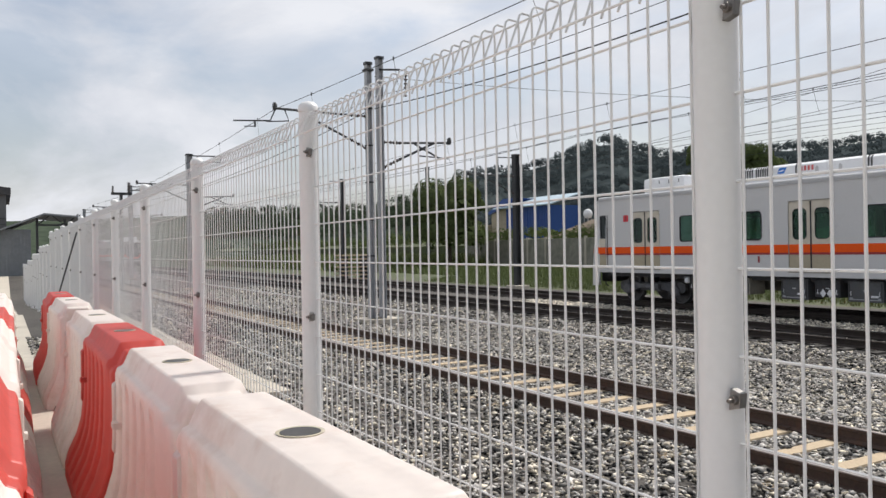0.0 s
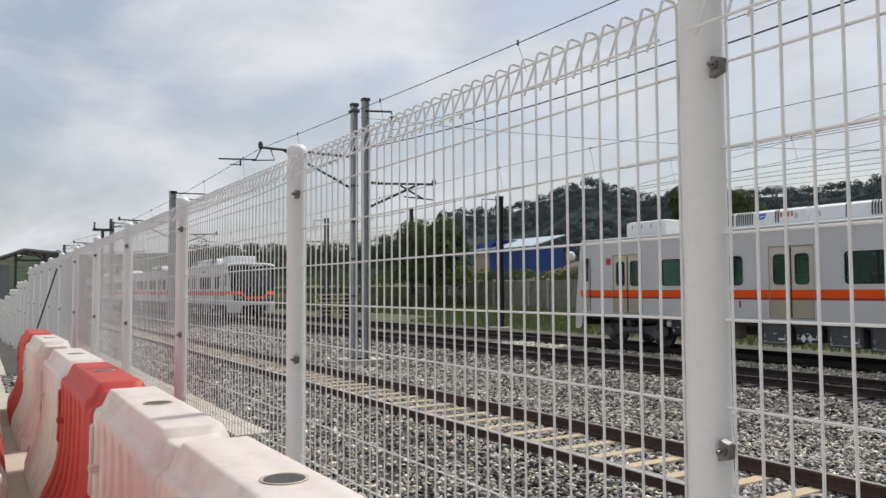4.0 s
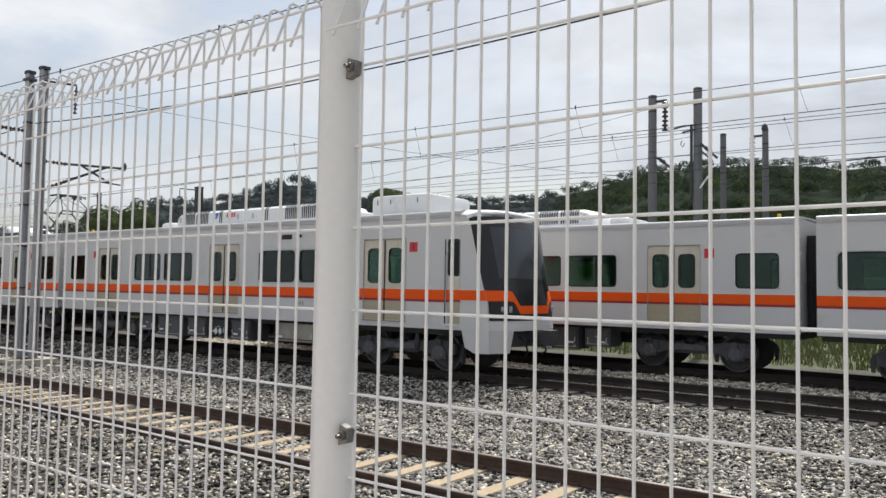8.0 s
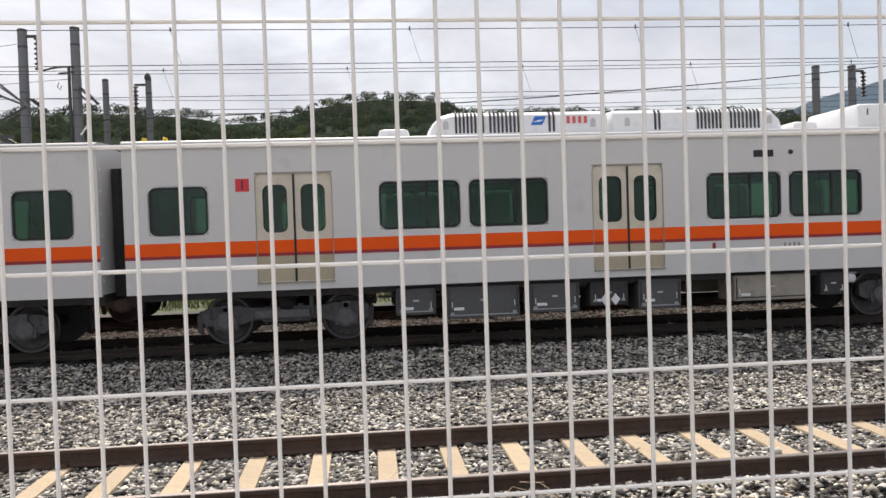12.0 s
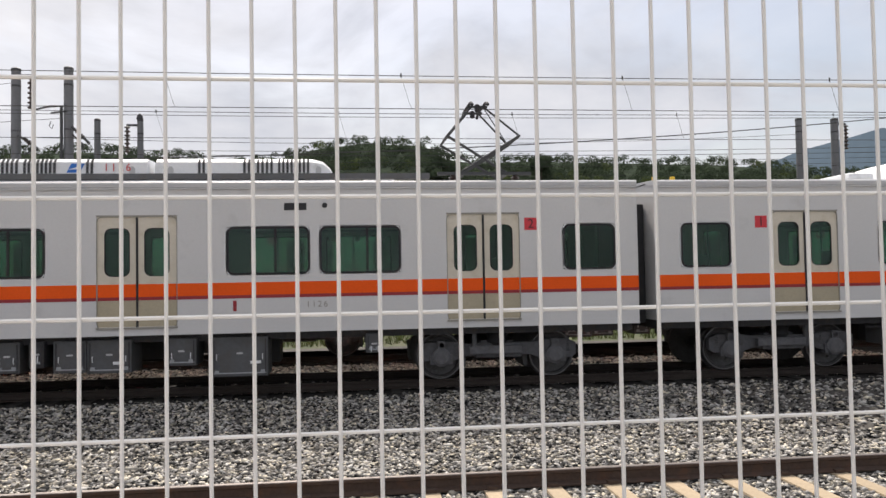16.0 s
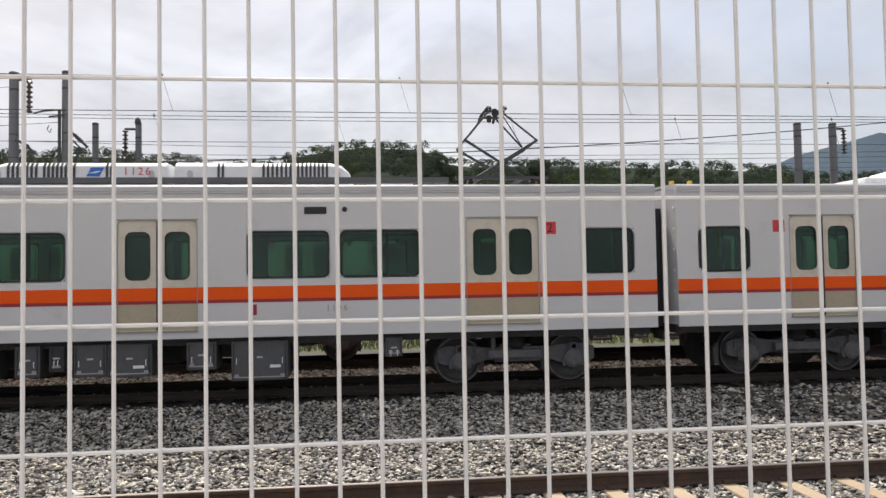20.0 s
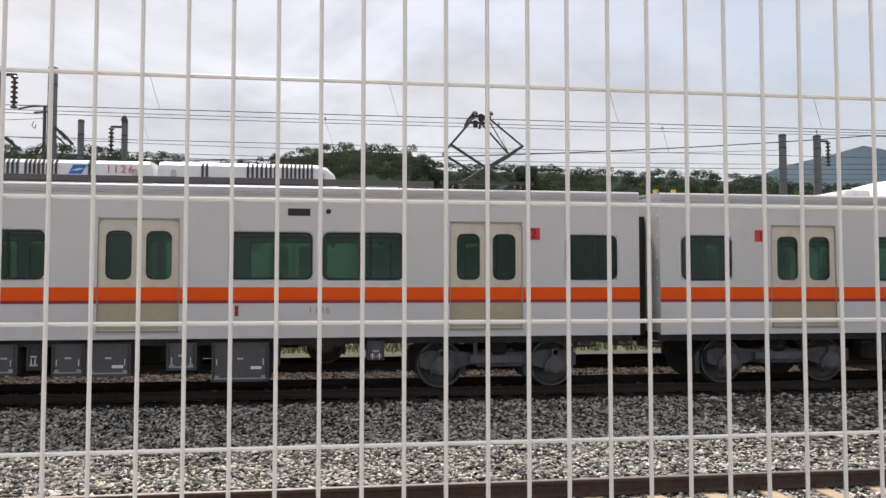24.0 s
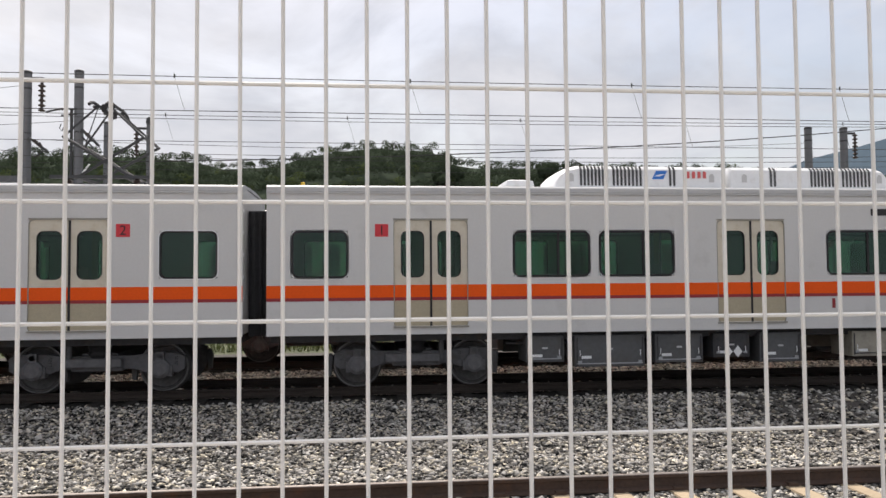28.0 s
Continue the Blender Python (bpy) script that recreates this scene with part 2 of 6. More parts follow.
# Ballast under the trains: this black is their shade, put into the colour.
SHADEBED = mat("shade_blackened_ballast", (0.018, 0.016, 0.014), 0.9, vary=0.5, fine=19, coarse=0.6, bump=1.0)
BED = mat("ballast_bed", (0.06, 0.054, 0.047), 0.95, vary=0.55, fine=19, coarse=0.6, bump=1.0)
CONCRETE = mat("pale_concrete", (0.45, 0.41, 0.34), 0.85, vary=0.12, fine=20, coarse=1.2, bump=0.15, stain=(0.36, 0.33, 0.28), stain_at=0.6)
GRASS = mat("rough_grass", (0.06, 0.075, 0.028), 0.9, vary=0.4, fine=9, coarse=0.5, bump=0.6, stain=(0.11, 0.105, 0.055), stain_at=0.58)
BLADES = mat("grass_blades", (0.125, 0.155, 0.05), 0.8, vary=0.3, rand=0.6, island=True)
FOREST = mat("forest_floor", (0.050, 0.064, 0.046), 0.95, vary=0.4, fine=0.3, coarse=0.03, spec=0.0)
# Leaves of the farther hill: distance haze is painted in as a bluer tone.
HAZELEAF = leafy(mat("haze_tinted_woodland", (0.078, 0.096, 0.100), 0.9, vary=0.2, fine=0.6, coarse=0.09, rand=0.12, island=True, spec=0.0))
LEAF = leafy(mat("dark_woodland", (0.062, 0.082, 0.052), 0.9, vary=0.32, fine=0.8, coarse=0.16, rand=0.2, island=True, spec=0.0))
LEAF2 = leafy(mat("light_foliage", (0.088, 0.112, 0.046), 0.9, vary=0.3, fine=1.2, coarse=0.25, rand=0.25, island=True, spec=0.0))
# The blue is aerial haze, painted straight into the mountain's colour.
FARHILL = mat("haze_tinted_mountain", (0.108, 0.145, 0.18), 1.0, vary=0.08, fine=0.1, coarse=0.01, spec=0.0)
# Ground of the farther hill, with the same haze put into its colour.
HAZEHILL = mat("haze_tinted_hillside", (0.052, 0.064, 0.066), 0.95, vary=0.25, fine=0.3, coarse=0.05, spec=0.0)
BARK = mat("grey_bark", (0.10, 0.08, 0.06), 0.9, vary=0.3, fine=12)
POLE = mat("grey_concrete_pole", (0.135, 0.14, 0.15), 0.8, vary=0.15, fine=12, coarse=1.2, stain=(0.13, 0.13, 0.13), stain_at=0.6)
DKPOLE = mat("dark_steel_pole", (0.05, 0.052, 0.055), 0.65, 0.2, vary=0.2)
WIRE = mat("weathered_copper_wire", (0.06, 0.062, 0.06), 0.6, 0.5, vary=0.1)
CERAMIC = mat("brown_insulator", (0.05, 0.035, 0.03), 0.3, vary=0.1)
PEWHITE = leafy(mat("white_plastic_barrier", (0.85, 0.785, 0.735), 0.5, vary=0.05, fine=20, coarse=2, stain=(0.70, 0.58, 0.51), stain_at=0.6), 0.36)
PERED = leafy(mat("red_plastic_barrier", (0.70, 0.115, 0.092), 0.42, vary=0.1, fine=20, coarse=2, stain=(0.62, 0.16, 0.13), stain_at=0.62), 0.42)
SHEDBLUE = mat("blue_sheet_metal", (0.015, 0.065, 0.26), 0.5, vary=0.1, fine=4, coarse=0.5)
SHEDROOF = mat("pale_blue_roof", (0.36, 0.46, 0.52), 0.5, vary=0.1, fine=4)
TANWALL = mat("tan_wall", (0.42, 0.36, 0.26), 0.8, vary=0.1, fine=3)
GREYSHED = mat("grey_corrugated_sheet", (0.23, 0.245, 0.26), 0.55, 0.2, vary=0.15, fine=5)
RUST = mat("rusty_brown_panel", (0.19, 0.10, 0.06), 0.8, vary=0.25, fine=6)


# ---- mesh tools ----
class Mesh:
    """Collects vertices and faces; every solid is closed and lies where it is told."""

    def __init__(self):
        self.v, self.f, self.m = [], [], []

    def add(self, verts, faces, mi=0):
        k = len(self.v)
        self.v += [tuple(p) for p in verts]
        self.f += [tuple(i + k for i in q) for q in faces]
        self.m += [mi] * len(faces)
        return self

    def box(self, x0, x1, y0, y1, z0, z1, mi=0):
        return self.add([(x0, y0, z0), (x1, y0, z0), (x1, y1, z0), (x0, y1, z0), (x0, y0, z1), (x1, y0, z1), (x1, y1, z1), (x0, y1, z1)],
                        [(0, 3, 2, 1), (4, 5, 6, 7), (0, 1, 5, 4), (1, 2, 6, 5), (2, 3, 7, 6), (3, 0, 4, 7)], mi)

    def tube(self, pts, r, n=6, mi=0, r2=None):
        """A round bar along a path; r2 is its radius at the far end."""
        pts = [Vector(p) for p in pts]
        rings = []
        side = None
        for i, p in enumerate(pts):
            d = (pts[min(i + 1, len(pts) - 1)] - pts[max(i - 1, 0)]).normalized()
            if side is None:
                side = d.orthogonal().normalized()
            side = (side - d * side.dot(d)).normalized()
            up = d.cross(side)
            rr = r if r2 is None else r + (r2 - r) * i / (len(pts) - 1)
            rings.append([p + side * rr * math.cos(a) + up * rr * math.sin(a) for a in (2 * math.pi * j / n for j in range(n))])
        v = [q for ring in rings for q in ring]
        f = [(i * n + j, i * n + (j + 1) % n, (i + 1) * n + (j + 1) % n, (i + 1) * n + j) for i in range(len(pts) - 1) for j in range(n)]
        f += [tuple(reversed(range(n))), tuple((len(pts) - 1) * n + j for j in range(n))]
        return self.add(v, f, mi)

    def prism(self, prof, a, b, axis="x", mi=0):
        """A closed outline (two coordinates) drawn out along an axis from a to b."""
        n = len(prof)
        put = {"x": lambda s, p: (s, p[0], p[1]), "y": lambda s, p: (p[0], s, p[1]), "z": lambda s, p: (p[0], p[1], s)}[axis]
        v = [put(a, p) for p in prof] + [put(b, p) for p in prof]
        f = [(i, (i + 1) % n, n + (i + 1) % n, n + i) for i in range(n)] + [tuple(reversed(range(n))), tuple(range(n, 2 * n))]
        return self.add(v, f, mi)

    def lathe(self, prof, n=16, c=(0, 0, 0), axis="z", mi=0):
        """An outline of (radius, height) turned round an axis."""
        v = []
        for r, h in prof:
            for j in range(n):
                a = 2 * math.pi * j / n
                p = (r * math.cos(a), r * math.sin(a), h)
                if axis == "y":
                    p = (p[0], p[2], p[1])
                if axis == "x":
                    p = (p[2], p[0], p[1])
                v.append((p[0] + c[0], p[1] + c[1], p[2] + c[2]))
        k = len(prof)
        f = [(i * n + j, i * n + (j + 1) % n, (i + 1) * n + (j + 1) % n, (i + 1) * n + j) for i in range(k - 1) for j in range(n)]
        f += [tuple(reversed(range(n))), tuple((k - 1) * n + j for j in range(n))]
        return self.add(v, f, mi)

    def data(self, name, mats, bevel=0.0, smooth=False):
        me = bpy.data.meshes.new(name)
        me.from_pydata(self.v, [], self.f)
        mats = mats if isinstance(mats, (list, tuple)) else [mats]
        for m in mats:
            me.materials.append(m)
        if len(mats) > 1:
            me.polygons.foreach_set("material_index", self.m)
        bm = bmesh.new()
        bm.from_mesh(me)
        bmesh.ops.recalc_face_normals(bm, faces=bm.faces)
        if bevel:
            es = [e for e in bm.edges if e.is_manifold and e.calc_face_angle(0) > 0.6]
            bmesh.ops.bevel(bm, geom=es, offset=bevel, segments=2, profile=0.6, affect="EDGES", clamp_overlap=True)
        bm.to_mesh(me)
        bm.free()
        if smooth:
            me.polygons.foreach_set("use_smooth", [True] * len(me.polygons))
            me.set_sharp_from_angle(angle=radians(38))
        me.update()
        return me


def part(name, mesh, material, parent=None, label="", bevel=0.0, smooth=False):
    """Links a mesh as one object, under a thing or a part where one is given."""
    me = mesh.data(name, material, bevel, smooth) if isinstance(mesh, Mesh) else mesh
    ob = new(name, me)
    if parent is not None:
        ob.parent = parent
    return tagged(ob, label) if label else ob


def thing(name, label, category, group="", kind="", m=None):
    e = new(name)
    e.empty_display_size = 0.2
    if m is not None:
        e.matrix_basis = m
    return tagged(e, label, category, group, kind)


TURN = 0.37                           # the tracks run this many degrees off the fence


def trk(u, v, z=0.0, rz=0.0):
    """A pose on the tracks: u along them, v across from the fence, z up."""
    a = radians(TURN)
    return pose(1.2 + (u - 1.2) * math.cos(a) - v * math.sin(a), (u - 1.2) * math.sin(a) + v * math.cos(a), z, 0, 0, TURN + rz)


RAIL_Z = -0.5
T1, T2, T3 = 5.70, 14.08, 18.80

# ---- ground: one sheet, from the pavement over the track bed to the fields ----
# Third value picks the material; 3 is the bed painted with the trains' shade.
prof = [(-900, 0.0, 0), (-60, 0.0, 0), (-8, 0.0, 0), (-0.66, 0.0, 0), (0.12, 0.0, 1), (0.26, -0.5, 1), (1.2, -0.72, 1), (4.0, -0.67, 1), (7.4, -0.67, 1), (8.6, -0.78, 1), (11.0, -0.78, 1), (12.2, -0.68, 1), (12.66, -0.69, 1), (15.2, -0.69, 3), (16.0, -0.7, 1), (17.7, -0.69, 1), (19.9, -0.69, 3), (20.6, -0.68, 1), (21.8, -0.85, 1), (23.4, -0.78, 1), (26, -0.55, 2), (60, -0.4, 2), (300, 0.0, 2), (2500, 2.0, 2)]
xs = [-2500, -600, -200, -80, -60, -54, -48, -42, -36, -32, -28, -25, -22, -20, -10, 0, 10, 20, 40, 80, 200, 600, 2500]


def dip(x):
    """The pavement falls away beside the far end of the fence."""
    return float(np.interp(x, [-60, -48, -41, -35, -29, -22, -20], [0, -1.05, -1.0, -0.75, -0.5, -0.3, 0]))



g = Mesh()
gv = [(x, y, z + (dip(x) * (0.55 if y > 0.2 else 1.0) if -9 < y < 0.6 else 0.0)) for x in xs for y, z, _ in prof]
np_ = len(prof)
g.v = gv
for i in range(len(xs) - 1):
    for j in range(np_ - 1):
        g.f.append((i * np_ + j, (i + 1) * np_ + j, (i + 1) * np_ + j + 1, i * np_ + j + 1))
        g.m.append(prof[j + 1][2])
tagged(part("ground", g, [CONCRETE, BED, GRASS, SHADEBED]), "pale concrete apron, grey ballast bed and rough grass beyond the rails", "ground", kind="structure")


# ---- tracks ----
def rail_mesh(x0, x1):
    """A flat-bottomed rail: foot, web and head."""
    head = [(-0.075, 0), (0.075, 0), (0.075, 0.012), (0.012, 0.035), (0.01, 0.105), (0.036, 0.118), (0.036, 0.146), (-0.036, 0.146), (-0.036, 0.118), (-0.01, 0.105), (-0.012, 0.035), (-0.075, 0.012)]
    return Mesh().prism(head, x0, x1, "x", 0).prism([(-0.03, 0.146), (0.03, 0.146), (0.028, 0.152), (-0.028, 0.152)], x0, x1, "x", 1)


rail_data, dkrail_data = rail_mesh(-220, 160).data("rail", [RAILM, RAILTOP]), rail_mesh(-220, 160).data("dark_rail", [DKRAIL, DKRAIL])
sl = Mesh().add([(-0.11, -1.25, -0.1), (0.11, -1.25, -0.1), (0.11, 1.25, -0.1), (-0.11, 1.25, -0.1), (-0.082, -1.24, 0.0), (0.082, -1.24, 0.0), (0.082, 1.24, 0.0), (-0.082, 1.24, 0.0)],
                [(0, 3, 2, 1), (4, 5, 6, 7), (0, 1, 5, 4), (1, 2, 6, 5), (2, 3, 7, 6), (3, 0, 4, 7)])
clip = Mesh()
for yy in (-0.75, 0.75):
    for s in (-1, 1):
        clip.box(-0.05, 0.05, yy + s * 0.07 - 0.03, yy + s * 0.07 + 0.03, 0.0, 0.035)
sleeper_data, dk_data, clip_data = sl.data("sleeper", SLEEPER), sl.data("dark_sleeper", DKSLEEPER), clip.data("rail_clip", RAILM)


def track(v, x0, x1, data, label):
    t = thing("railway_track", label, "railway track", "parallel tracks", "structure", trk(0, v, RAIL_Z - 0.152))
    for s in (-0.75, 0.75):
        r = part("rail", rail_data if v == T1 else dkrail_data, None, t)
        r.location = (0, s, 0)
    n = int((x1 - x0) / 0.59)
    for i in range(n):
        x = x0 + 0.59 * i
        o = part("sleeper", data, None, t)
        o.location = (x, 0.0, 0.0)
        o.rotation_euler = (0, 0, radians(random.uniform(-0.6, 0.6)))
        if v == T1 and -9 < x < 9:
            c = part("rail_clip", clip_data, None, t)
            c.location = (x, 0, 0.0)
    return t


track(T1, 0.153 - 0.59 * 95, 14, sleeper_data, "rusty rails on cream concrete sleepers in grey ballast")
track(T2, 0.2 - 0.59 * 70, 14, dk_data, "dark rails on sleepers half buried in ballast, the trains' shade in their colour")
track(T3, 0.2 - 0.59 * 70, 14, dk_data, "dark rails on sleepers half buried in ballast, the trains' shade in their colour")


def stones(name, regions, label, material=None):
    """Loose ballast: angular stones strewn over stretches (u0, u1, v0, v1, stones in a square metre, size)."""
    rng = np.random.default_rng(7)
    pts, size = [], []
    for u0, u1, v0, v1, dens, s in regions:
        n = int((u1 - u0) * (v1 - v0) * dens)
        p = np.stack([rng.uniform(u0, u1, n), rng.uniform(v0, v1, n)], 1)
        pts.append(p)
        size.append(rng.gamma(9, s / 9, n))
    p, s = np.concatenate(pts), np.concatenate(size)
    keep = np.ones(len(p), bool)
    for c in (T1, T2, T3):
        for r in (-0.75, 0.75):
            keep &= np.abs(p[:, 1] - c - r) > 0.06
    on_tie = (np.abs(((p[:, 0] - 0.153 + 0.295) % 0.59) - 0.295) < 0.10) & (np.abs(p[:, 1] - T1) < 0.7)
    keep &= ~on_tie
    for c in (T2, T3):
        keep &= (np.abs(p[:, 1] - c) > 1.1) | (np.abs(p[:, 1] - c) < 0.64)
    p, s = p[keep], s[keep]
    n = len(p)
    z = np.interp(p[:, 1], [q[0] for q in prof], [q[1] for q in prof]) + s * 0.12 + rng.uniform(-0.01, 0.012, n)
    z -= 0.012 * (np.abs(p[:, 1] - T1) < 0.7)
    side = np.abs(p[:, 1] - T1)
    z += np.interp(side, [0.78, 0.84, 1.35, 1.7], [0, 0.035, 0.035, 0])
    octa = np.array([(1, 0, 0), (-1, 0, 0), (0, 1, 0), (0, -1, 0), (0, 0, 1), (0, 0, -1)], float) * 0.68
    v = octa[None] * rng.uniform(0.6, 1.15, (n, 6, 1)) + rng.normal(size=(n, 6, 3)) * 0.13
    v = v * np.stack([rng.uniform(0.9, 1.45, n), rng.uniform(0.6, 1.05, n), rng.uniform(0.34, 0.64, n)], 1)[:, None, :]
    ang, tl = rng.uniform(0, 6.28, n), rng.uniform(-0.35, 0.35, n)
    c, sn, ct, st = np.cos(ang), np.sin(ang), np.cos(tl), np.sin(tl)
    x1, z1 = v[:, :, 0] * ct[:, None] - v[:, :, 2] * st[:, None], v[:, :, 0] * st[:, None] + v[:, :, 2] * ct[:, None]
    x2, y2 = x1 * c[:, None] - v[:, :, 1] * sn[:, None], x1 * sn[:, None] + v[:, :, 1] * c[:, None]
    out = np.stack([x2, y2, z1], 2) * s[:, None, None] + np.stack([p[:, 0], p[:, 1], z], 1)[:, None, :]
    tris = np.array([(0, 2, 4), (2, 1, 4), (1, 3, 4), (3, 0, 4), (2, 0, 5), (1, 2, 5), (3, 1, 5), (0, 3, 5)])
    idx = (tris[None] + 6 * np.arange(n)[:, None, None]).reshape(-1)
    me = bpy.data.meshes.new(name)
    me.vertices.add(6 * n)
    me.vertices.foreach_set("co", out.reshape(-1))
    me.loops.add(len(idx))
    me.loops.foreach_set("vertex_index", idx)
    me.polygons.add(8 * n)
    me.polygons.foreach_set("loop_start", np.arange(0, 24 * n, 3))
    me.polygons.foreach_set("loop_total", np.full(8 * n, 3))
    me.materials.append(material or STONE)
    me.update(calc_edges=True)
    ob = new(name, me)
    ob.matrix_basis = trk(0, 0, 0)
    return tagged(ob, label, "ballast", kind="stuff")


stones("ballast_stones", [(-7, 7.5, 2.2, 6.45, 620, 0.045), (-9, 7.5, 4.7, 6.7, 700, 0.042), (-7, 7.5, 6.4, 12.7, 720, 0.044), (-18, -7, 0.7, 12.7, 320, 0.048), (7.5, 14, 2.5, 12.7, 160, 0.06), (-45, -18, 0.7, 13, 75, 0.07), (-20, 14, 12.6, 21, 85, 0.055), (-30, 14, 13.4, 14.75, 150, 0.045),  (-14, 7, -0.64, 0.2, 620, 0.038), (-14, 7.5, 0.2, 2.3, 440, 0.042)],
       "loose grey crushed granite ballast between the rails")

stones("tan_ballast", [(-24, 14, 15.2, 17.75, 380, 0.05)], "tan ballast stones between the two far tracks, sunlight in their colour", TANSTONE)

# ---- mesh fence ----
POST, PITCH, FIRST, ROW, WR = 2.06, 0.0526, 0.0565, 0.15, 0.0028
X0 = -0.0165                          # a post stands here; the others at every POST metres
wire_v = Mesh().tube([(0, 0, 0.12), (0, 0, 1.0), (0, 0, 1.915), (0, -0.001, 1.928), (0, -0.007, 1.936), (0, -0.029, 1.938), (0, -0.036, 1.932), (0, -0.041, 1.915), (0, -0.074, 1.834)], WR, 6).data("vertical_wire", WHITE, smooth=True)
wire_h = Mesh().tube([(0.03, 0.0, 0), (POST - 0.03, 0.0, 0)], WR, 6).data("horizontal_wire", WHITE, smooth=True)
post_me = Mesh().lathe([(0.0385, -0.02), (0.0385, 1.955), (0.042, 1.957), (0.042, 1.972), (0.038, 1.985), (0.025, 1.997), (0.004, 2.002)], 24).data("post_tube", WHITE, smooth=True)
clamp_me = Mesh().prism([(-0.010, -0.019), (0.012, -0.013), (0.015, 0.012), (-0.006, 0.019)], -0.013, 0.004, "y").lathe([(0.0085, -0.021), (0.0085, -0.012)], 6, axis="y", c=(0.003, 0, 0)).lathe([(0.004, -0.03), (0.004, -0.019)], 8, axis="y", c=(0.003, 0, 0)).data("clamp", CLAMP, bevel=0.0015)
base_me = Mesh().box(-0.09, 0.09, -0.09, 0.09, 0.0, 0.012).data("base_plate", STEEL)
ROWS = [1.8 - ROW * k for k in range(12)]


fence = thing("wire_mesh_fence", "white welded wire mesh fence on round steel posts", "fence")


def drop(i):
    """The far posts follow the falling pavement in steps."""
    return 0.0 if i > -11 else 0.3 if i > -14 else 0.52 if i > -17 else 0.78 if i > -20 else 1.02


def fence_post(i):
    t = part("fence_post", post_me, None, fence, "round white steel post with a domed cap")
    t.location = (X0 + POST * i, 0.0, -drop(i))
    part("base_plate", base_me, None, t)
    for z in (1.79, 1.13):
        for s in (1, -1):
            c = part("clamp", clamp_me, None, t, "weathered steel clamp with a bolt")
            c.location, c.rotation_euler = (s * 0.046, -0.012 if s > 0 else 0.004, z), (0, 0, 0 if s > 0 else math.pi)
    return t


def fence_panel(i, split):
    """A panel hangs from its lowest horizontal wire; the near ones are built wire by wire."""
    if split:
        t = part("mesh_panel", wire_h0, None, fence, "welded white wire mesh panel")
        for k in range(38):
            o = part("vertical_wire", wire_v, None, t)
            o.location = (FIRST + PITCH * (k + float(np.interp(k, [0, 12, 16, 17, 21, 25, 28, 31, 35], [0, 0.035, 0.05, 0.0, 0.05, -0.01, -0.03, 0.02, 0.08]))) + random.uniform(-0.0004, 0.0004), -0.0028, 0)
            o.rotation_euler = (0, 0, radians(random.uniform(-4, 4)))
        for y, z in [(0.0028, z) for z in ROWS[:-1]] + [(-0.0105, 1.929), (-0.0745, 1.848)]:
            o = part("horizontal_wire", wire_h, None, t)
            o.location = (0, y, z)
    else:
        t = part("mesh_panel", far_panel, None, fence)
        tagged(t, kind="stuff")
    t.location = (X0 + POST * i, 0, -drop(i))
    return t


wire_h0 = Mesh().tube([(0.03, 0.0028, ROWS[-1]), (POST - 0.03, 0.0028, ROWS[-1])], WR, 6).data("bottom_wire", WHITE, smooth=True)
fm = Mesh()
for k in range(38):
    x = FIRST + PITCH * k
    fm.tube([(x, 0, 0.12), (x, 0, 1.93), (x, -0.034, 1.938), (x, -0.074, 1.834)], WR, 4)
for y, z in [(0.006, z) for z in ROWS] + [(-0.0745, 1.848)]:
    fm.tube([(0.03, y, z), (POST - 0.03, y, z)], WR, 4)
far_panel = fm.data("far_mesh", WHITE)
for i in range(-23, 4):
    fence_post(i)
for i in range(-23, 3):
    fence_panel(i, -4 <= i <= 2)

# ---- trains ----
BOT, ST0, ST1, W0, W1, D0, D1, EDGE = 1.016, 1.632, 1.848, 1.985, 2.785, 1.13, 2.99, 3.46
HALF = 1.56
DOORS = (3.0, 8.9, 14.82)
PAIRS = (5.95, 11.86)
END = 17.55


def holed_wall(holes, x0, x1, z0, z1, y, thick):
    """A wall along x with rectangular openings through it, as a grid of solid blocks."""
    xs = sorted({x0, x1, *[h[0] for h in holes], *[h[1] for h in holes]})
    zs = sorted({z0, z1, *[h[2] for h in holes], *[h[3] for h in holes]})
    inside = lambda x, z: any(h[0] < x < h[1] and h[2] < z < h[3] for h in holes)
    solid = {(i, j): not inside((xs[i] + xs[i + 1]) / 2, (zs[j] + zs[j + 1]) / 2) for i in range(len(xs) - 1) for j in range(len(zs) - 1)}
    nx, nz = len(xs), len(zs)
    m = Mesh()
    m.v = [(x, yy, z) for yy in (y, y + thick) for x in xs for z in zs]
    at = lambda k, i, j: k * nx * nz + i * nz + j
    for (i, j), s in solid.items():
        if not s:
            continue
        for k in (0, 1):
            m.f.append((at(k, i, j), at(k, i + 1, j), at(k, i + 1, j + 1), at(k, i, j + 1)))
        for di, dj, a, b in ((-1, 0, (i, j), (i, j + 1)), (1, 0, (i + 1, j), (i + 1, j + 1)), (0, -1, (i, j), (i + 1, j)), (0, 1, (i, j + 1), (i + 1, j + 1))):
            if not solid.get((i + di, j + dj), False):
                m.f.append((at(0, *a), at(0, *b), at(1, *b), at(1, *a)))
    m.m = [0] * len(m.f)
    return m


def rounded(x0, x1, z0, z1, r, n=5):
    out = []
    for cx, cz, a0 in ((x1 - r, z1 - r, 0), (x0 + r, z1 - r, 90), (x0 + r, z0 + r, 180), (x1 - r, z0 + r, 270)):
        out += [(cx + r * math.cos(radians(a0 + 90 * i / n)), cz + r * math.sin(radians(a0 + 90 * i / n))) for i in range(n + 1)]
    return out


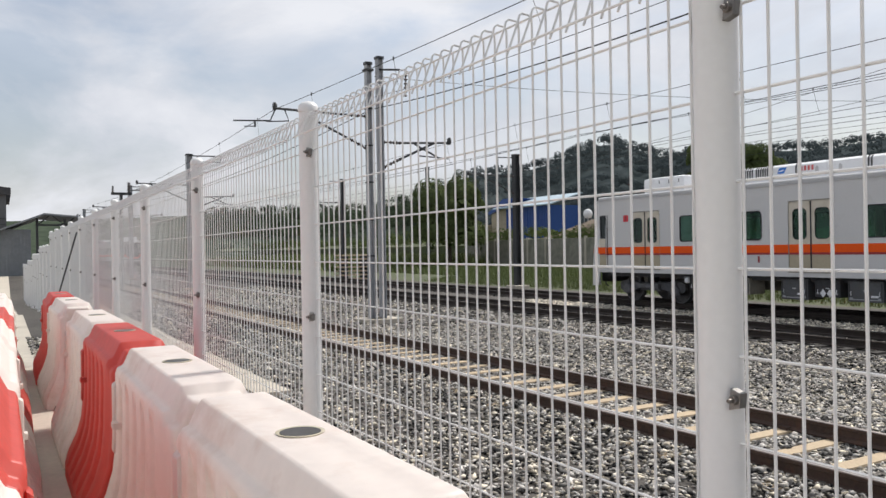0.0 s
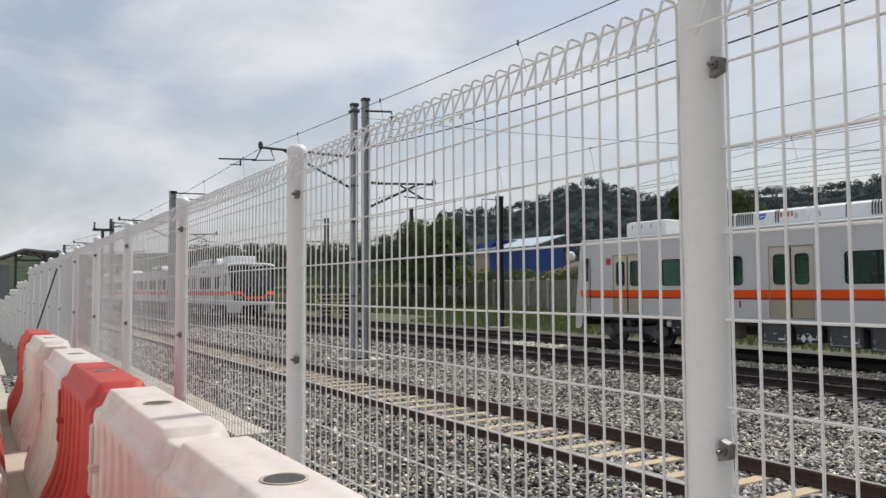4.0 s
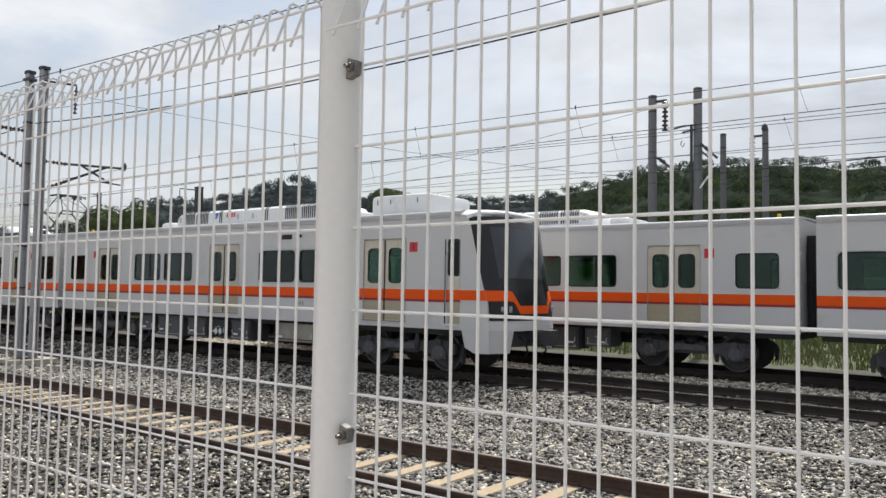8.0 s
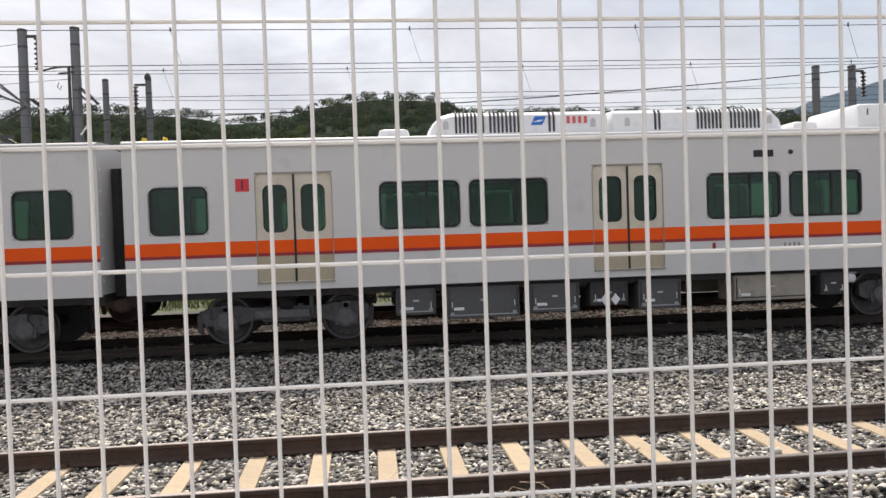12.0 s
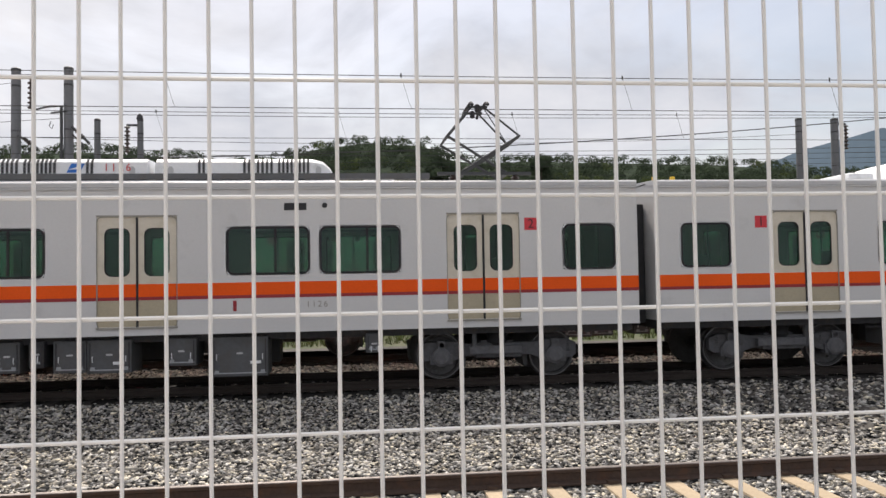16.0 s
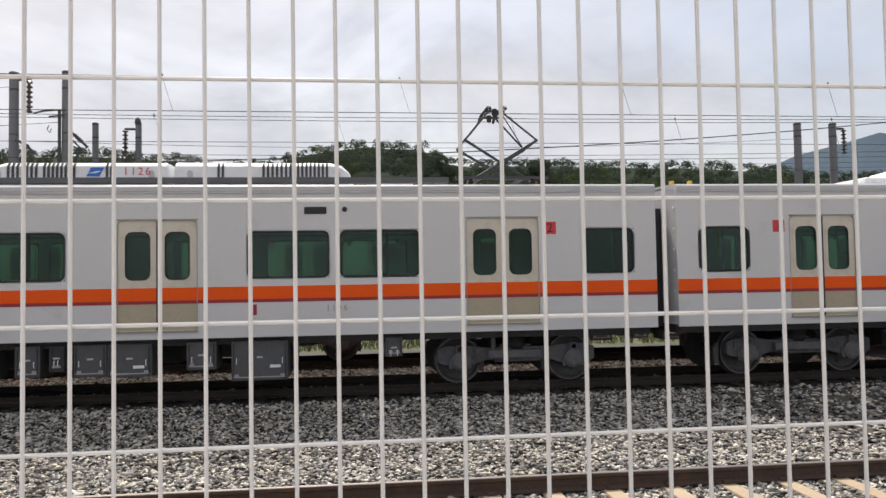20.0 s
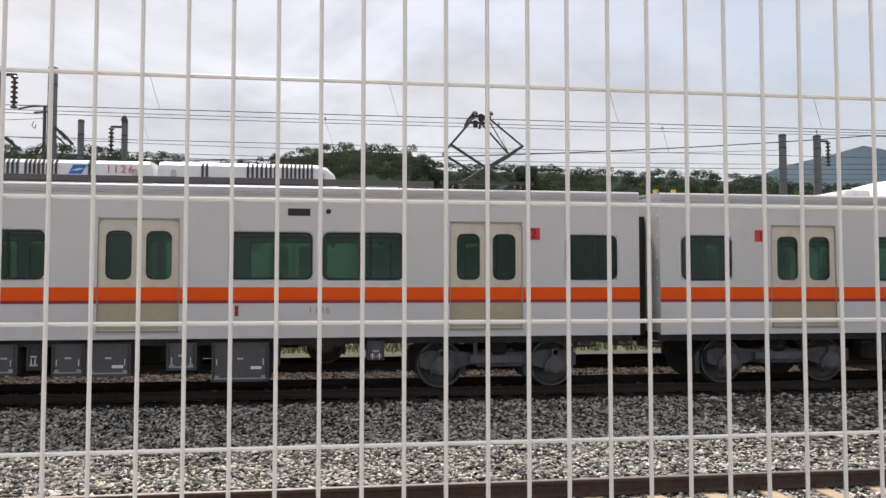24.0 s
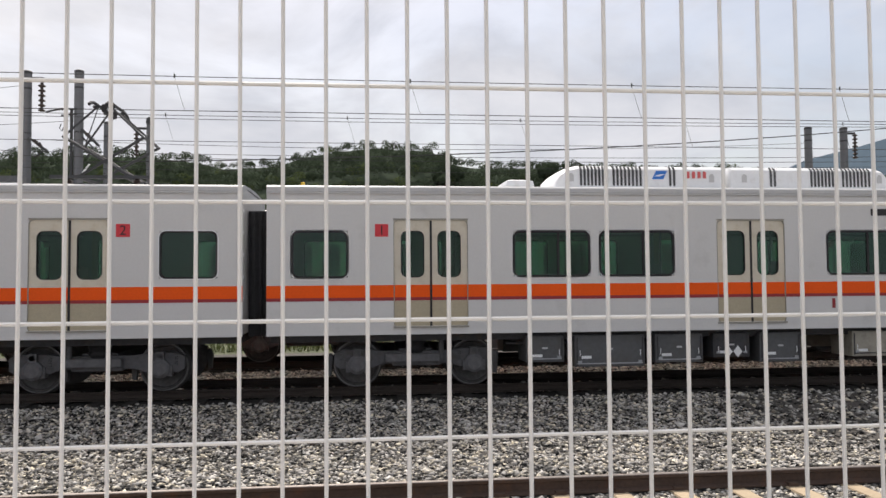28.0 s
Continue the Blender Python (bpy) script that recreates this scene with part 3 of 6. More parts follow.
def rim(x0, x1, z0, z1, y0, y1, edge, r, n=5):
    """A window frame: a rectangle outside, rounded corners inside."""
    inner = rounded(x0, x1, z0, z1, r, n)
    outer = []
    for i, (cx, cz) in enumerate(((x1 + edge, z1 + edge), (x0 - edge, z1 + edge), (x0 - edge, z0 - edge), (x1 + edge, z0 - edge))):
        outer += rounded(x0 - edge, x1 + edge, z0 - edge, z1 + edge, min(r + edge, r + 0.02), n)[i * (n + 1):(i + 1) * (n + 1)]
    k = len(inner)
    m = Mesh()
    m.v = [(p[0], y, p[1]) for y in (y0, y1) for p in inner + outer]
    for s in range(k):
        t = (s + 1) % k
        m.f += [(s, t, k + t, k + s), (2 * k + s, 3 * k + s, 3 * k + t, 2 * k + t), (s, 2 * k + s, 2 * k + t, t), (k + s, k + t, 3 * k + t, 3 * k + s)]
    m.m = [0] * len(m.f)
    return m


def lettering(text, size, parent, m, material, name="character"):
    """Each character is a thin raised mesh of its own."""
    for k, ch in enumerate(text):
        c = bpy.data.curves.new(name, "FONT")
        c.body, c.size, c.extrude, c.align_x, c.align_y = ch, size, 0.002, "CENTER", "CENTER"
        tmp = new("tmp", c)
        me = bpy.data.meshes.new_from_object(tmp.evaluated_get(bpy.context.evaluated_depsgraph_get()))
        bpy.data.objects.remove(tmp)
        bpy.data.curves.remove(c)
        me.materials.clear()
        me.materials.append(material)
        o = part(name, me, None, parent)
        o.matrix_basis = m @ Matrix.Translation(((k - (len(text) - 1) / 2) * size * 0.66, 0, 0))


# shared pieces of a car
def door_pieces():
    leaf = holed_wall([(-0.205, 0.205, 1.975, 2.795)], -0.3265, 0.3265, D0, D1 - 0.004, -0.02, 0.04)
    return (leaf.data("door_leaf", CREAM, bevel=0.003), Mesh().box(-0.316, 0.316, -0.026, -0.0205, ST0, ST1).data("door_band", ORANGE),
            Mesh().box(-0.316, 0.316, -0.026, -0.0205, ST0 - 0.056, ST0).data("door_line", MAROON), Mesh().box(-0.322, 0.322, -0.0245, -0.0205, D0 + 0.01, ST0 - 0.058).data("kick_panel", BEIGE),
            rim(-0.198, 0.198, 1.985, 2.785, -0.027, 0.0, 0.06, 0.11).data("door_window_frame", CREAM), rim(-0.193, 0.193, 1.99, 2.78, -0.0285, -0.012, 0.014, 0.105).data("window_gasket", RUBBER), Mesh().box(-0.23, 0.23, -0.004, 0.004, 1.95, 2.82).data("door_pane", GLASS),
            Mesh().box(-0.019, 0.019, -0.031, 0.0, D0, D1 - 0.02).data("door_seal", RUBBER))


DOOR = door_pieces()
PANE_WIDE, RIM_WIDE = Mesh().box(-0.68, 0.68, -0.004, 0.004, W0 + 0.01, W1 - 0.01).data("pane", GLASS), rim(-0.665, 0.665, W0 + 0.025, W1 - 0.025, -0.012, 0.03, 0.03, 0.08).data("window_frame", RUBBER)
RIM_OUT = rim(-0.692, 0.692, W0 - 0.002, W1 + 0.002, -0.008, 0.004, 0.018, 0.1).data("window_trim", AC)
PANE_END, RIM_END = Mesh().box(-0.47, 0.47, -0.004, 0.004, W0 + 0.01, W1 - 0.01).data("pane", GLASS), rim(-0.45, 0.45, W0 + 0.025, W1 - 0.025, -0.012, 0.03, 0.03, 0.09).data("window_frame", RUBBER)
RIM_END_OUT = rim(-0.482, 0.482, W0 - 0.002, W1 + 0.002, -0.008, 0.004, 0.018, 0.11).data("window_trim", AC)
MULLION = Mesh().box(-0.02, 0.02, -0.01, 0.01, W0 + 0.03, W1 - 0.03).data("mullion", RUBBER)
WHEELSET = Mesh().lathe([(0.09, -0.70), (0.09, 0.70)], 12, axis="y", mi=0)
for s in (-1, 1):
    WHEELSET.lathe([(0.10, s * 0.69), (0.40, s * 0.69), (0.455, s * 0.70), (0.455, s * 0.72), (0.43, s * 0.735), (0.425, s * 0.82), (0.37, s * 0.825), (0.35, s * 0.79), (0.17, s * 0.77), (0.15, s * 0.84), (0.06, s * 0.845)], 28, axis="y")
    for a in range(5):
        WHEELSET.lathe([(0.028, s * 0.775), (0.028, s * 0.80)], 8, c=(0.25 * math.cos(a * 1.2566), 0, 0.25 * math.sin(a * 1.2566)), axis="y")
WHEELSET = WHEELSET.data("wheelset", WHEEL, smooth=True)
bf = Mesh()
for s in (-1, 1):
    bf.prism([(-1.46, 0.42), (-1.36, 0.36), (-0.8, 0.36), (-0.6, 0.43), (0.6, 0.43), (0.8, 0.36), (1.36, 0.36), (1.46, 0.42), (1.46, 0.64), (1.3, 0.70), (0.85, 0.70), (0.6, 0.66), (-0.6, 0.66), (-0.85, 0.70), (-1.3, 0.70), (-1.46, 0.64)], s * 0.93, s * 1.07, "y")
    bf.box(-0.42, 0.42, s * 0.9, s * 1.12, 0.40, 0.60)
bf.box(-0.3, 0.3, -0.95, 0.95, 0.45, 0.7)
BOGIE_FRAME = bf.data("bogie_frame", BOGIE, bevel=0.012)
TYRE = Mesh().lathe([(0.402, 0.826), (0.421, 0.823), (0.424, 0.828), (0.404, 0.831)], 28, axis="y")
TYRE.f = TYRE.f[:-2] + [(3 * 28 + j, 3 * 28 + (j + 1) % 28, (j + 1) % 28, j) for j in range(28)]
TYRE.m = [0] * len(TYRE.f)
TYRE = TYRE.data("tyre_rim", TYRESTEEL, smooth=True)
BRAKE = Mesh().prism([(0.0, 0.2), (0.07, 0.22), (0.09, 0.5), (0.03, 0.62), (-0.03, 0.6)], 0.72, 0.84, "y").data("brake_shoe", BOXGREY, bevel=0.01)
COIL = Mesh().lathe([(0.05 + 0.018 * (k % 2), 0.47 + 0.022 * k) for k in range(10)], 10).data("coil_spring", BOXGREY)
AXLE_BOX = Mesh().lathe([(0.17, -1.05), (0.17, -1.14), (0.12, -1.17)], 16, axis="y", c=(0, 0, 0.43)).box(-0.07, 0.07, -1.15, -1.0, 0.5, 0.72).lathe([(0.045, -1.17), (0.03, -1.17)], 10, axis="y", c=(0, 0, 0.65)).box(-0.2, 0.2, -1.12, -0.95, 0.3, 0.48).data("axle_box", BOGIELIGHT)
SPRING = Mesh().lathe([(0.16, 0.62), (0.19, 0.68), (0.17, 0.74), (0.2, 0.82), (0.17, 0.9), (0.14, 0.96)], 14).data("air_spring", RUBBER, smooth=True)
DAMPER = Mesh().tube([(0, 0, 0.5), (0, 0, 0.95)], 0.03, 8).tube([(0, 0, 0.62), (0, 0, 0.9)], 0.045, 8).data("damper", BOXGREY)


TRACTION = Mesh().box(-0.55, 0.42, -1.2, -1.08, 0.47, 0.62).data("traction_box", BOGIELIGHT, bevel=0.02)


def bogie(car, x):
    b = part("bogie", BOGIE_FRAME, None, car, "sooty steel bogie frame")
    b.location = (x, 0, 0)
    for dx in (-1.05, 1.05):
        w = part("wheelset", WHEELSET, None, b, "dark worn steel wheels on an axle")
        w.location = (dx, 0, 0.43)
        for s in (-1, 1):
            ty = part("tyre_rim", TYRE, None, w, "bright worn tyre rim")
            ty.rotation_euler = (0, 0, 0 if s > 0 else math.pi)
            br = part("brake_shoe", BRAKE, None, b)
            br.location, br.rotation_euler = (dx - s * 0.47 if dx > 0 else dx + s * 0.47, 0, 0), (0, 0, 0 if s > 0 else math.pi)
            co = part("coil_spring", COIL, None, b)
            co.location = (dx - 0.26, s * 1.02, 0.0)
        for s in (0, 1):
            a = part("axle_box", AXLE_BOX, None, b)
            a.location, a.rotation_euler = (dx, 0, 0), (0, 0, math.pi * s)
    for s in (-1, 1):
        o = part("traction_box", TRACTION, None, b)
        o.rotation_euler = (0, 0, 0 if s < 0 else math.pi)
        o = part("air_spring", SPRING, None, b)
        o.location = (0, s * 0.95, 0)
        d = part("damper", DAMPER, None, b)
        d.location = (0.45, s * 1.14, 0)
    return b


def edge_u(z):
    """Where a cab car's side ends: leaning back above the band."""
    return float(np.interp(z, [0.5, 1.0, 1.6, 2.0, 3.3, 3.6], [17.5, 17.6, 17.55, 17.45, 17.18, 17.05]))


def roof_part(car, x0, x1):
    pr = [(-HALF, EDGE), (-HALF - 0.02, EDGE + 0.02), (-HALF - 0.02, EDGE + 0.085), (-1.56, EDGE + 0.108), (-1.52, EDGE + 0.124), (-1.3, EDGE + 0.145), (-0.45, EDGE + 0.175), (0, EDGE + 0.18)]
    pr = pr + [(-y, z) for y, z in reversed(pr[:-1])]
    pr += [(HALF - 0.08, EDGE), (0.9, EDGE + 0.12), (-0.9, EDGE + 0.12), (-HALF + 0.08, EDGE)]
    return part("roof", Mesh().prism(pr, x0, x1, "x"), ROOF, car, "pale grey curved roof", smooth=True)


def fairing(car, x0, x1, top, half, slots, steep, name="roof_air_conditioner"):
    """A long white air-conditioner cover: rounded ends, sloping sides, grille slots."""
    base = EDGE + 0.14
    f = Mesh()
    n = 7
    rings = []
    ends = [(x0, 0.05), (x0 + 0.02, 0.34), (x0 + 0.09, 0.66), (x0 + 0.22, 0.9), (x0 + 0.42, 1.0), ((x0 + x1) / 2, 1.0), (x1 - 0.42, 1.0), (x1 - 0.22, 0.9), (x1 - 0.09, 0.66), (x1 - 0.02, 0.34), (x1, 0.05)]
    for x, h in ends:
        # the end beside the twin cover is steep
        if steep > 0 and x > x1 - 0.71:
            x = x1 - (x1 - x) * 0.12
        if steep < 0 and x < x0 + 0.71:
            x = x0 + (x - x0) * 0.12
        z1 = base + (top - base) * h
        w = half * (0.86 + 0.14 * h)
        rings.append([(x, -w, base), (x, -w + 0.02, base + (z1 - base) * 0.84), (x, -w + 0.10, z1 - (z1 - base) * 0.03), (x, -w * 0.5, z1), (x, w * 0.5, z1), (x, w - 0.10, z1 - (z1 - base) * 0.03), (x, w - 0.02, base + (z1 - base) * 0.84), (x, w, base)])
    k = len(rings[0])
    f.v = [p for r in rings for p in r]
    for i in range(len(rings) - 1):
        for j in range(k - 1):
            f.f.append((i * k + j, (i + 1) * k + j, (i + 1) * k + j + 1, i * k + j + 1))
        f.f.append((i * k + k - 1, (i + 1) * k + k - 1, (i + 1) * k, i * k))
    f.f += [tuple(range(k)), tuple(reversed(range((len(rings) - 1) * k, len(rings) * k)))]
    f.m = [0] * len(f.f)
    a = part(name, f, AC, car, "long white roof air-conditioner cover with dark grilles", smooth=True)
    for s0, s1 in slots:
        cnt = max(2, round((s1 - s0) / 0.075))
        for sgn in (-1, 1):
            for i in range(cnt):
                x = s0 + (s1 - s0) * (i + 0.5) / cnt
                yy = sgn * (half - 0.022)
                z2 = base + (top - base) * 0.84
                g = Mesh().prism([(yy, base + 0.1), (yy + sgn * 0.018, base + 0.1), (yy + sgn * 0.014, z2 - 0.01), (yy - sgn * 0.055, z2 + 0.058), (yy - sgn * 0.08, z2 + 0.04)], x - 0.021, x + 0.021, "x")
                part("grille_slot", g, DARK, a)
            for q in (0.32, 0.44, 0.56, 0.68, 0.79):
                zz = base + (top - base) * q
                yy = sgn * (half - 0.022 + 0.013)
                part("grille_bar", Mesh().box(s0, s1, min(yy, yy + sgn * 0.008), max(yy, yy + sgn * 0.008), zz, zz + 0.007), STEEL, a)
    for sgn in (-1, 1):
        for x in (x0 + 0.3, x1 - 0.3):
            if not any(p - 0.08 < x < q + 0.08 for p, q in slots):
                yy = sgn * (half - 0.012)
                zz = base + (top - base) * 0.5
                part("lifting_pad", Mesh().prism([(x - 0.05, zz - 0.07), (x + 0.05, zz - 0.07), (x + 0.05, zz + 0.05), (x + 0.02, zz + 0.09), (x - 0.02, zz + 0.09), (x - 0.05, zz + 0.05)], min(yy, yy + sgn * 0.008), max(yy, yy + sgn * 0.008), "y"), ROOF, a, "grey lifting pad")
    return a


def roof_box(car, x0, x1, half, top, name="roof_box"):
    return part(name, Mesh().box(x0, x1, -half, half, EDGE + 0.15, top), AC, car, "white roof equipment cover", bevel=0.12, smooth=True)


def add_door(car, x, sgn, open_trim=True):
    leaf, band, line, kick, frame_, gasket, pane, seal = DOOR
    y = sgn * (HALF - 0.035)
    d = part("door", Mesh().box(x - 0.66, x + 0.66, min(y + sgn * 0.03, y + sgn * 0.036), max(y + sgn * 0.03, y + sgn * 0.036), D1 + 0.0, D1 + 0.02), SEAM, car, "cream double-leaf sliding doors")
    for s in (-1, 1):
        for me, nm in ((leaf, "door_leaf"), (band, "door_band"), (line, "door_line"), (kick, "kick_panel"), (frame_, "door_window_frame"), (gasket, "window_gasket"), (pane, "door_pane")):
            o = part(nm, me, None, d)
            o.location, o.rotation_euler = (x + s * 0.322, y, 0), (0, 0, 0 if sgn < 0 else math.pi)
    part("door_surround", rim(x - 0.645, x + 0.645, D0 - 0.02, D1 - 0.01, min(sgn * (HALF - 0.01), sgn * (HALF + 0.004)), max(sgn * (HALF - 0.01), sgn * (HALF + 0.004)), 0.010, 0.09), SEAM, d)
    part("door_sill", Mesh().box(x - 0.66, x + 0.66, min(y, y + sgn * 0.06), max(y, y + sgn * 0.06), D0 - 0.03, D0 - 0.002), SEAM, d)
    o = part("door_seal", seal, None, d)
    o.location, o.rotation_euler = (x, y, 0), (0, 0, 0 if sgn < 0 else math.pi)
    return d


def add_window(car, x, sgn, wide):
    y = sgn * HALF
    pane, r, o_, nm = (PANE_WIDE, RIM_WIDE, RIM_OUT, "window") if wide else (PANE_END, RIM_END, RIM_END_OUT, "window")
    w = part(nm, r, None, car)
    w.location, w.rotation_euler = (x, y - sgn * 0.008, 0), (0, 0, 0 if sgn < 0 else math.pi)
    p = part("pane", pane, None, w)
    p.location = (0, 0.012, 0)
    t = part("window_trim", o_, None, w, "pale rounded window trim")
    t.location = (0, 0.0, 0)
    if wide:
        m = part("mullion", MULLION, None, w)
        m.location = (0.12, 0.004, 0)
    return w


def car(cab, sign, number, panto=True):
    """One railway car, its inner end at x = 0.22 and its length along +x; heights from the rail head."""
    c = thing("train_car", "grey electric train cab car with an orange band and black front" if cab else "grey electric train car with an orange band and green windows", "train car", "train cars")
    x0, x1 = 0.17, (17.0 if cab else END)
    holes = [(x - 0.65, x + 0.65, D0, D1) for x in DOORS] + [(p + s - 0.69, p + s + 0.69, W0, W1) for p in PAIRS for s in (-0.785, 0.785)] + [(1.07 - 0.48, 1.07 + 0.48, W0, W1)]
    if not cab:
        holes.append((END - 0.85 - 0.48, END - 0.85 + 0.48, W0, W1))
    else:
        holes.append((16.66, 16.96, 2.15, 2.95))
    for sgn in (-1, 1):
        y = sgn * HALF
        part("side_wall", holed_wall(holes, x0, x1, BOT, EDGE, y, -sgn * 0.06), BODY, c, "light grey painted side wall")
        # the orange band with its maroon line runs between the doors
        cuts = [x0] + [q for d in DOORS for q in (d - 0.655, d + 0.655)] + [x1]
        for a, b in zip(cuts[::2], cuts[1::2]):
            part("band", Mesh().box(a, b, min(y, y + sgn * 0.004), max(y, y + sgn * 0.004), ST0, ST1), ORANGE, c, "bright orange band")
            part("line", Mesh().box(a, b, min(y, y + sgn * 0.004), max(y, y + sgn * 0.004), ST0 - 0.056, ST0), MAROON, c, "thin maroon line")
        for x in DOORS:
            add_door(c, x, sgn)
        for p in PAIRS:
            for s in (-0.785, 0.785):
                add_window(c, p + s, sgn, True)
        add_window(c, 1.07, sgn, False)
        if not cab:
            add_window(c, END - 0.85, sgn, False)
        for x in (2.14, 15.68):
            sg = part("door_sign", Mesh().box(x - 0.115, x + 0.115, min(y, y + sgn * 0.005), max(y, y + sgn * 0.005), 2.69, 2.91), REDSIGN, c, "red square door sign")
            lettering(sign, 0.23, sg, Matrix.Translation((x, y + sgn * 0.0055, 2.795)) @ (pose(0, 0, 0, 90, 0, 0) if sgn < 0 else pose(0, 0, 0, 90, 0, 180)), INK)
        vx = 11.46 if cab else 6.27
        part("vent", Mesh().box(vx - 0.19, vx + 0.19, min(y, y + sgn * 0.006), max(y, y + sgn * 0.006), 3.075, 3.2), DARK, c, "dark ventilation grille")
        part("lamp", Mesh().lathe([(0.045, y - sgn * 0.002), (0.045, y + sgn * 0.02), (0.03, y + sgn * 0.024)], 12, axis="y", c=(vx + (0.52 if cab else -0.5), 0, 3.155)), DARK, c)
        part("sill", Mesh().box(x0, x1, min(y - sgn * 0.05, y + sgn * 0.006), max(y - sgn * 0.05, y + sgn * 0.006), BOT - 0.03, BOT + 0.004), BODY, c)
        part("gutter", Mesh().box(x0, x1, min(y, y + sgn * 0.025), max(y, y + sgn * 0.025), EDGE - 0.02, EDGE + 0.01), ROOF, c)
    roof_part(c, x0, x1)
    part("underframe", Mesh().box(x0 + 0.05, x1 - 0.05, -1.3, 1.3, BOT - 0.16, BOT - 0.005), UNDER, c)
    part("cabin_floor", Mesh().box(x0 + 0.05, x1 - 0.05, -1.48, 1.48, BOT, 1.12), SEAT, c)
    part("cabin_ceiling", Mesh().box(x0 + 0.05, x1 - 0.05, -1.48, 1.48, 3.2, 3.26), INSIDE, c)
    for s in (-1, 1):
        for a, b in ((3.8, 8.1), (9.7, 14.0)):
            part("bench", Mesh().box(a, b, min(s * 1.46, s * 0.95), max(s * 1.46, s * 0.95), 1.4, 1.58).box(a, b, min(s * 1.47, s * 1.36), max(s * 1.47, s * 1.36), 1.58, 2.0), SEAT, c, "dark green bench seat", bevel=0.02)
        part("luggage_rack", Mesh().box(3.8, 8.1, min(s * 1.46, s * 1.14), max(s * 1.46, s * 1.14), 2.86, 2.89).box(9.7, 14.0, min(s * 1.46, s * 1.14), max(s * 1.46, s * 1.14), 2.86, 2.89), STEEL, c, "steel luggage rack")
        for x in (2.3, 3.72, 8.18, 9.62, 14.08, 15.5):
            part("partition", Mesh().box(x - 0.02, x + 0.02, min(s * 1.47, s * 0.95), max(s * 1.47, s * 0.95), 1.12, 2.25), INSIDE, c, "pale bench-end partition")
            part("grab_pole", Mesh().tube([(x, s * 0.94, 1.12), (x, s * 0.94, 3.2)], 0.018, 6), STEEL, c)
        for k in range(8):
            x = 4.2 + 0.5 * k + (2.0 if k > 3 else 0) * 1.9
            part("hand_strap", Mesh().box(x - 0.012, x + 0.012, s * 0.62 - 0.004, s * 0.62 + 0.004, 2.72, 3.2).lathe([(0.055, -0.01), (0.055, 0.01), (0.035, 0.01), (0.035, -0.01)], 10, axis="y", c=(x, s * 0.62, 2.67)), INSIDE, c)
    for x in ((0.24,) if cab else (0.24, END - 0.06)):
        for ya, yb, zb in ((-1.54, -0.72, BOT), (0.72, 1.54, BOT), (-0.72, 0.72, 2.95)):
            e = part("end_wall", Mesh().box(x - 0.06, x, ya, yb, zb, EDGE + 0.1), BODY, c, "grey car end wall")
            if zb == BOT:
                for k in range(6):
                    yy = -1.4 if ya < 0 else 1.4
                    part("rivet", Mesh().lathe([(0.028, -0.012), (0.028, 0.072)], 8, axis="x", c=(x - 0.06, yy, 1.25 + 0.38 * k)), AC, e)
    bw = []
    for i in range(4):
        xx = 0.17 - 0.055 * i - 0.002
        h = 0.84 + 0.03 * (i % 2)
        bw.append((xx, h))
        bw.append((xx - 0.05, h - 0.04))
    bm_ = Mesh()
    for xx, h in bw:
        bm_.v += [(xx, -h, 0.95), (xx, h, 0.95), (xx, h, 3.2), (xx, -h, 3.2)]
    for i in range(len(bw) - 1):
        bm_.f += [(4 * i + j, 4 * i + (j + 1) % 4, 4 * i + 4 + (j + 1) % 4, 4 * i + 4 + j) for j in range(4)]
    bm_.f += [(0, 1, 2, 3), tuple(4 * len(bw) - 4 + j for j in (3, 2, 1, 0))]
    bm_.m = [0] * len(bm_.f)
    part("gangway_bellows", bm_, BELLOWS, c, "charcoal rubber gangway bellows")
    for xx, yy in ((0.38, -0.9), (0.74, -0.9), (0.38, 0.9), (0.74, 0.9)) if cab else ():
        part("roof_lug", Mesh().box(xx - 0.035, xx + 0.035, yy - 0.05, yy + 0.05, EDGE + 0.17, EDGE + 0.26), YELLOW, c, "small yellow roof lug", bevel=0.015)
    for x in ((2.76, 15.05) if cab else (2.68, 14.95)):
        bogie(c, x)
    boxes = ([(4.7, 5.4, BOXGREY, 0.45), (5.6, 6.9, BOXGREY, 0.55), (7.1, 8.0, BOXGREY, 0.5), (8.2, 8.9, UNDER, 0.42), (9.1, 9.9, BOXGREY, 0.52), (10.92, 12.4, TANBOX, 0.45), (12.6, 13.1, UNDER, 0.4)] if cab else
             [(4.79, 5.09, BOXGREY, 0.32), (6.77, 7.72, BOXGREY, 0.66), (7.97, 8.46, BOXGREY, 0.45), (9.03, 9.75, BOXGREY, 0.54), (9.76, 10.29, BOXGREY, 0.52), (10.44, 10.68, UNDER, 0.42), (10.82, 11.22, BOXGREY, 0.5), (11.6, 12.8, BOXGREY, 0.55)])
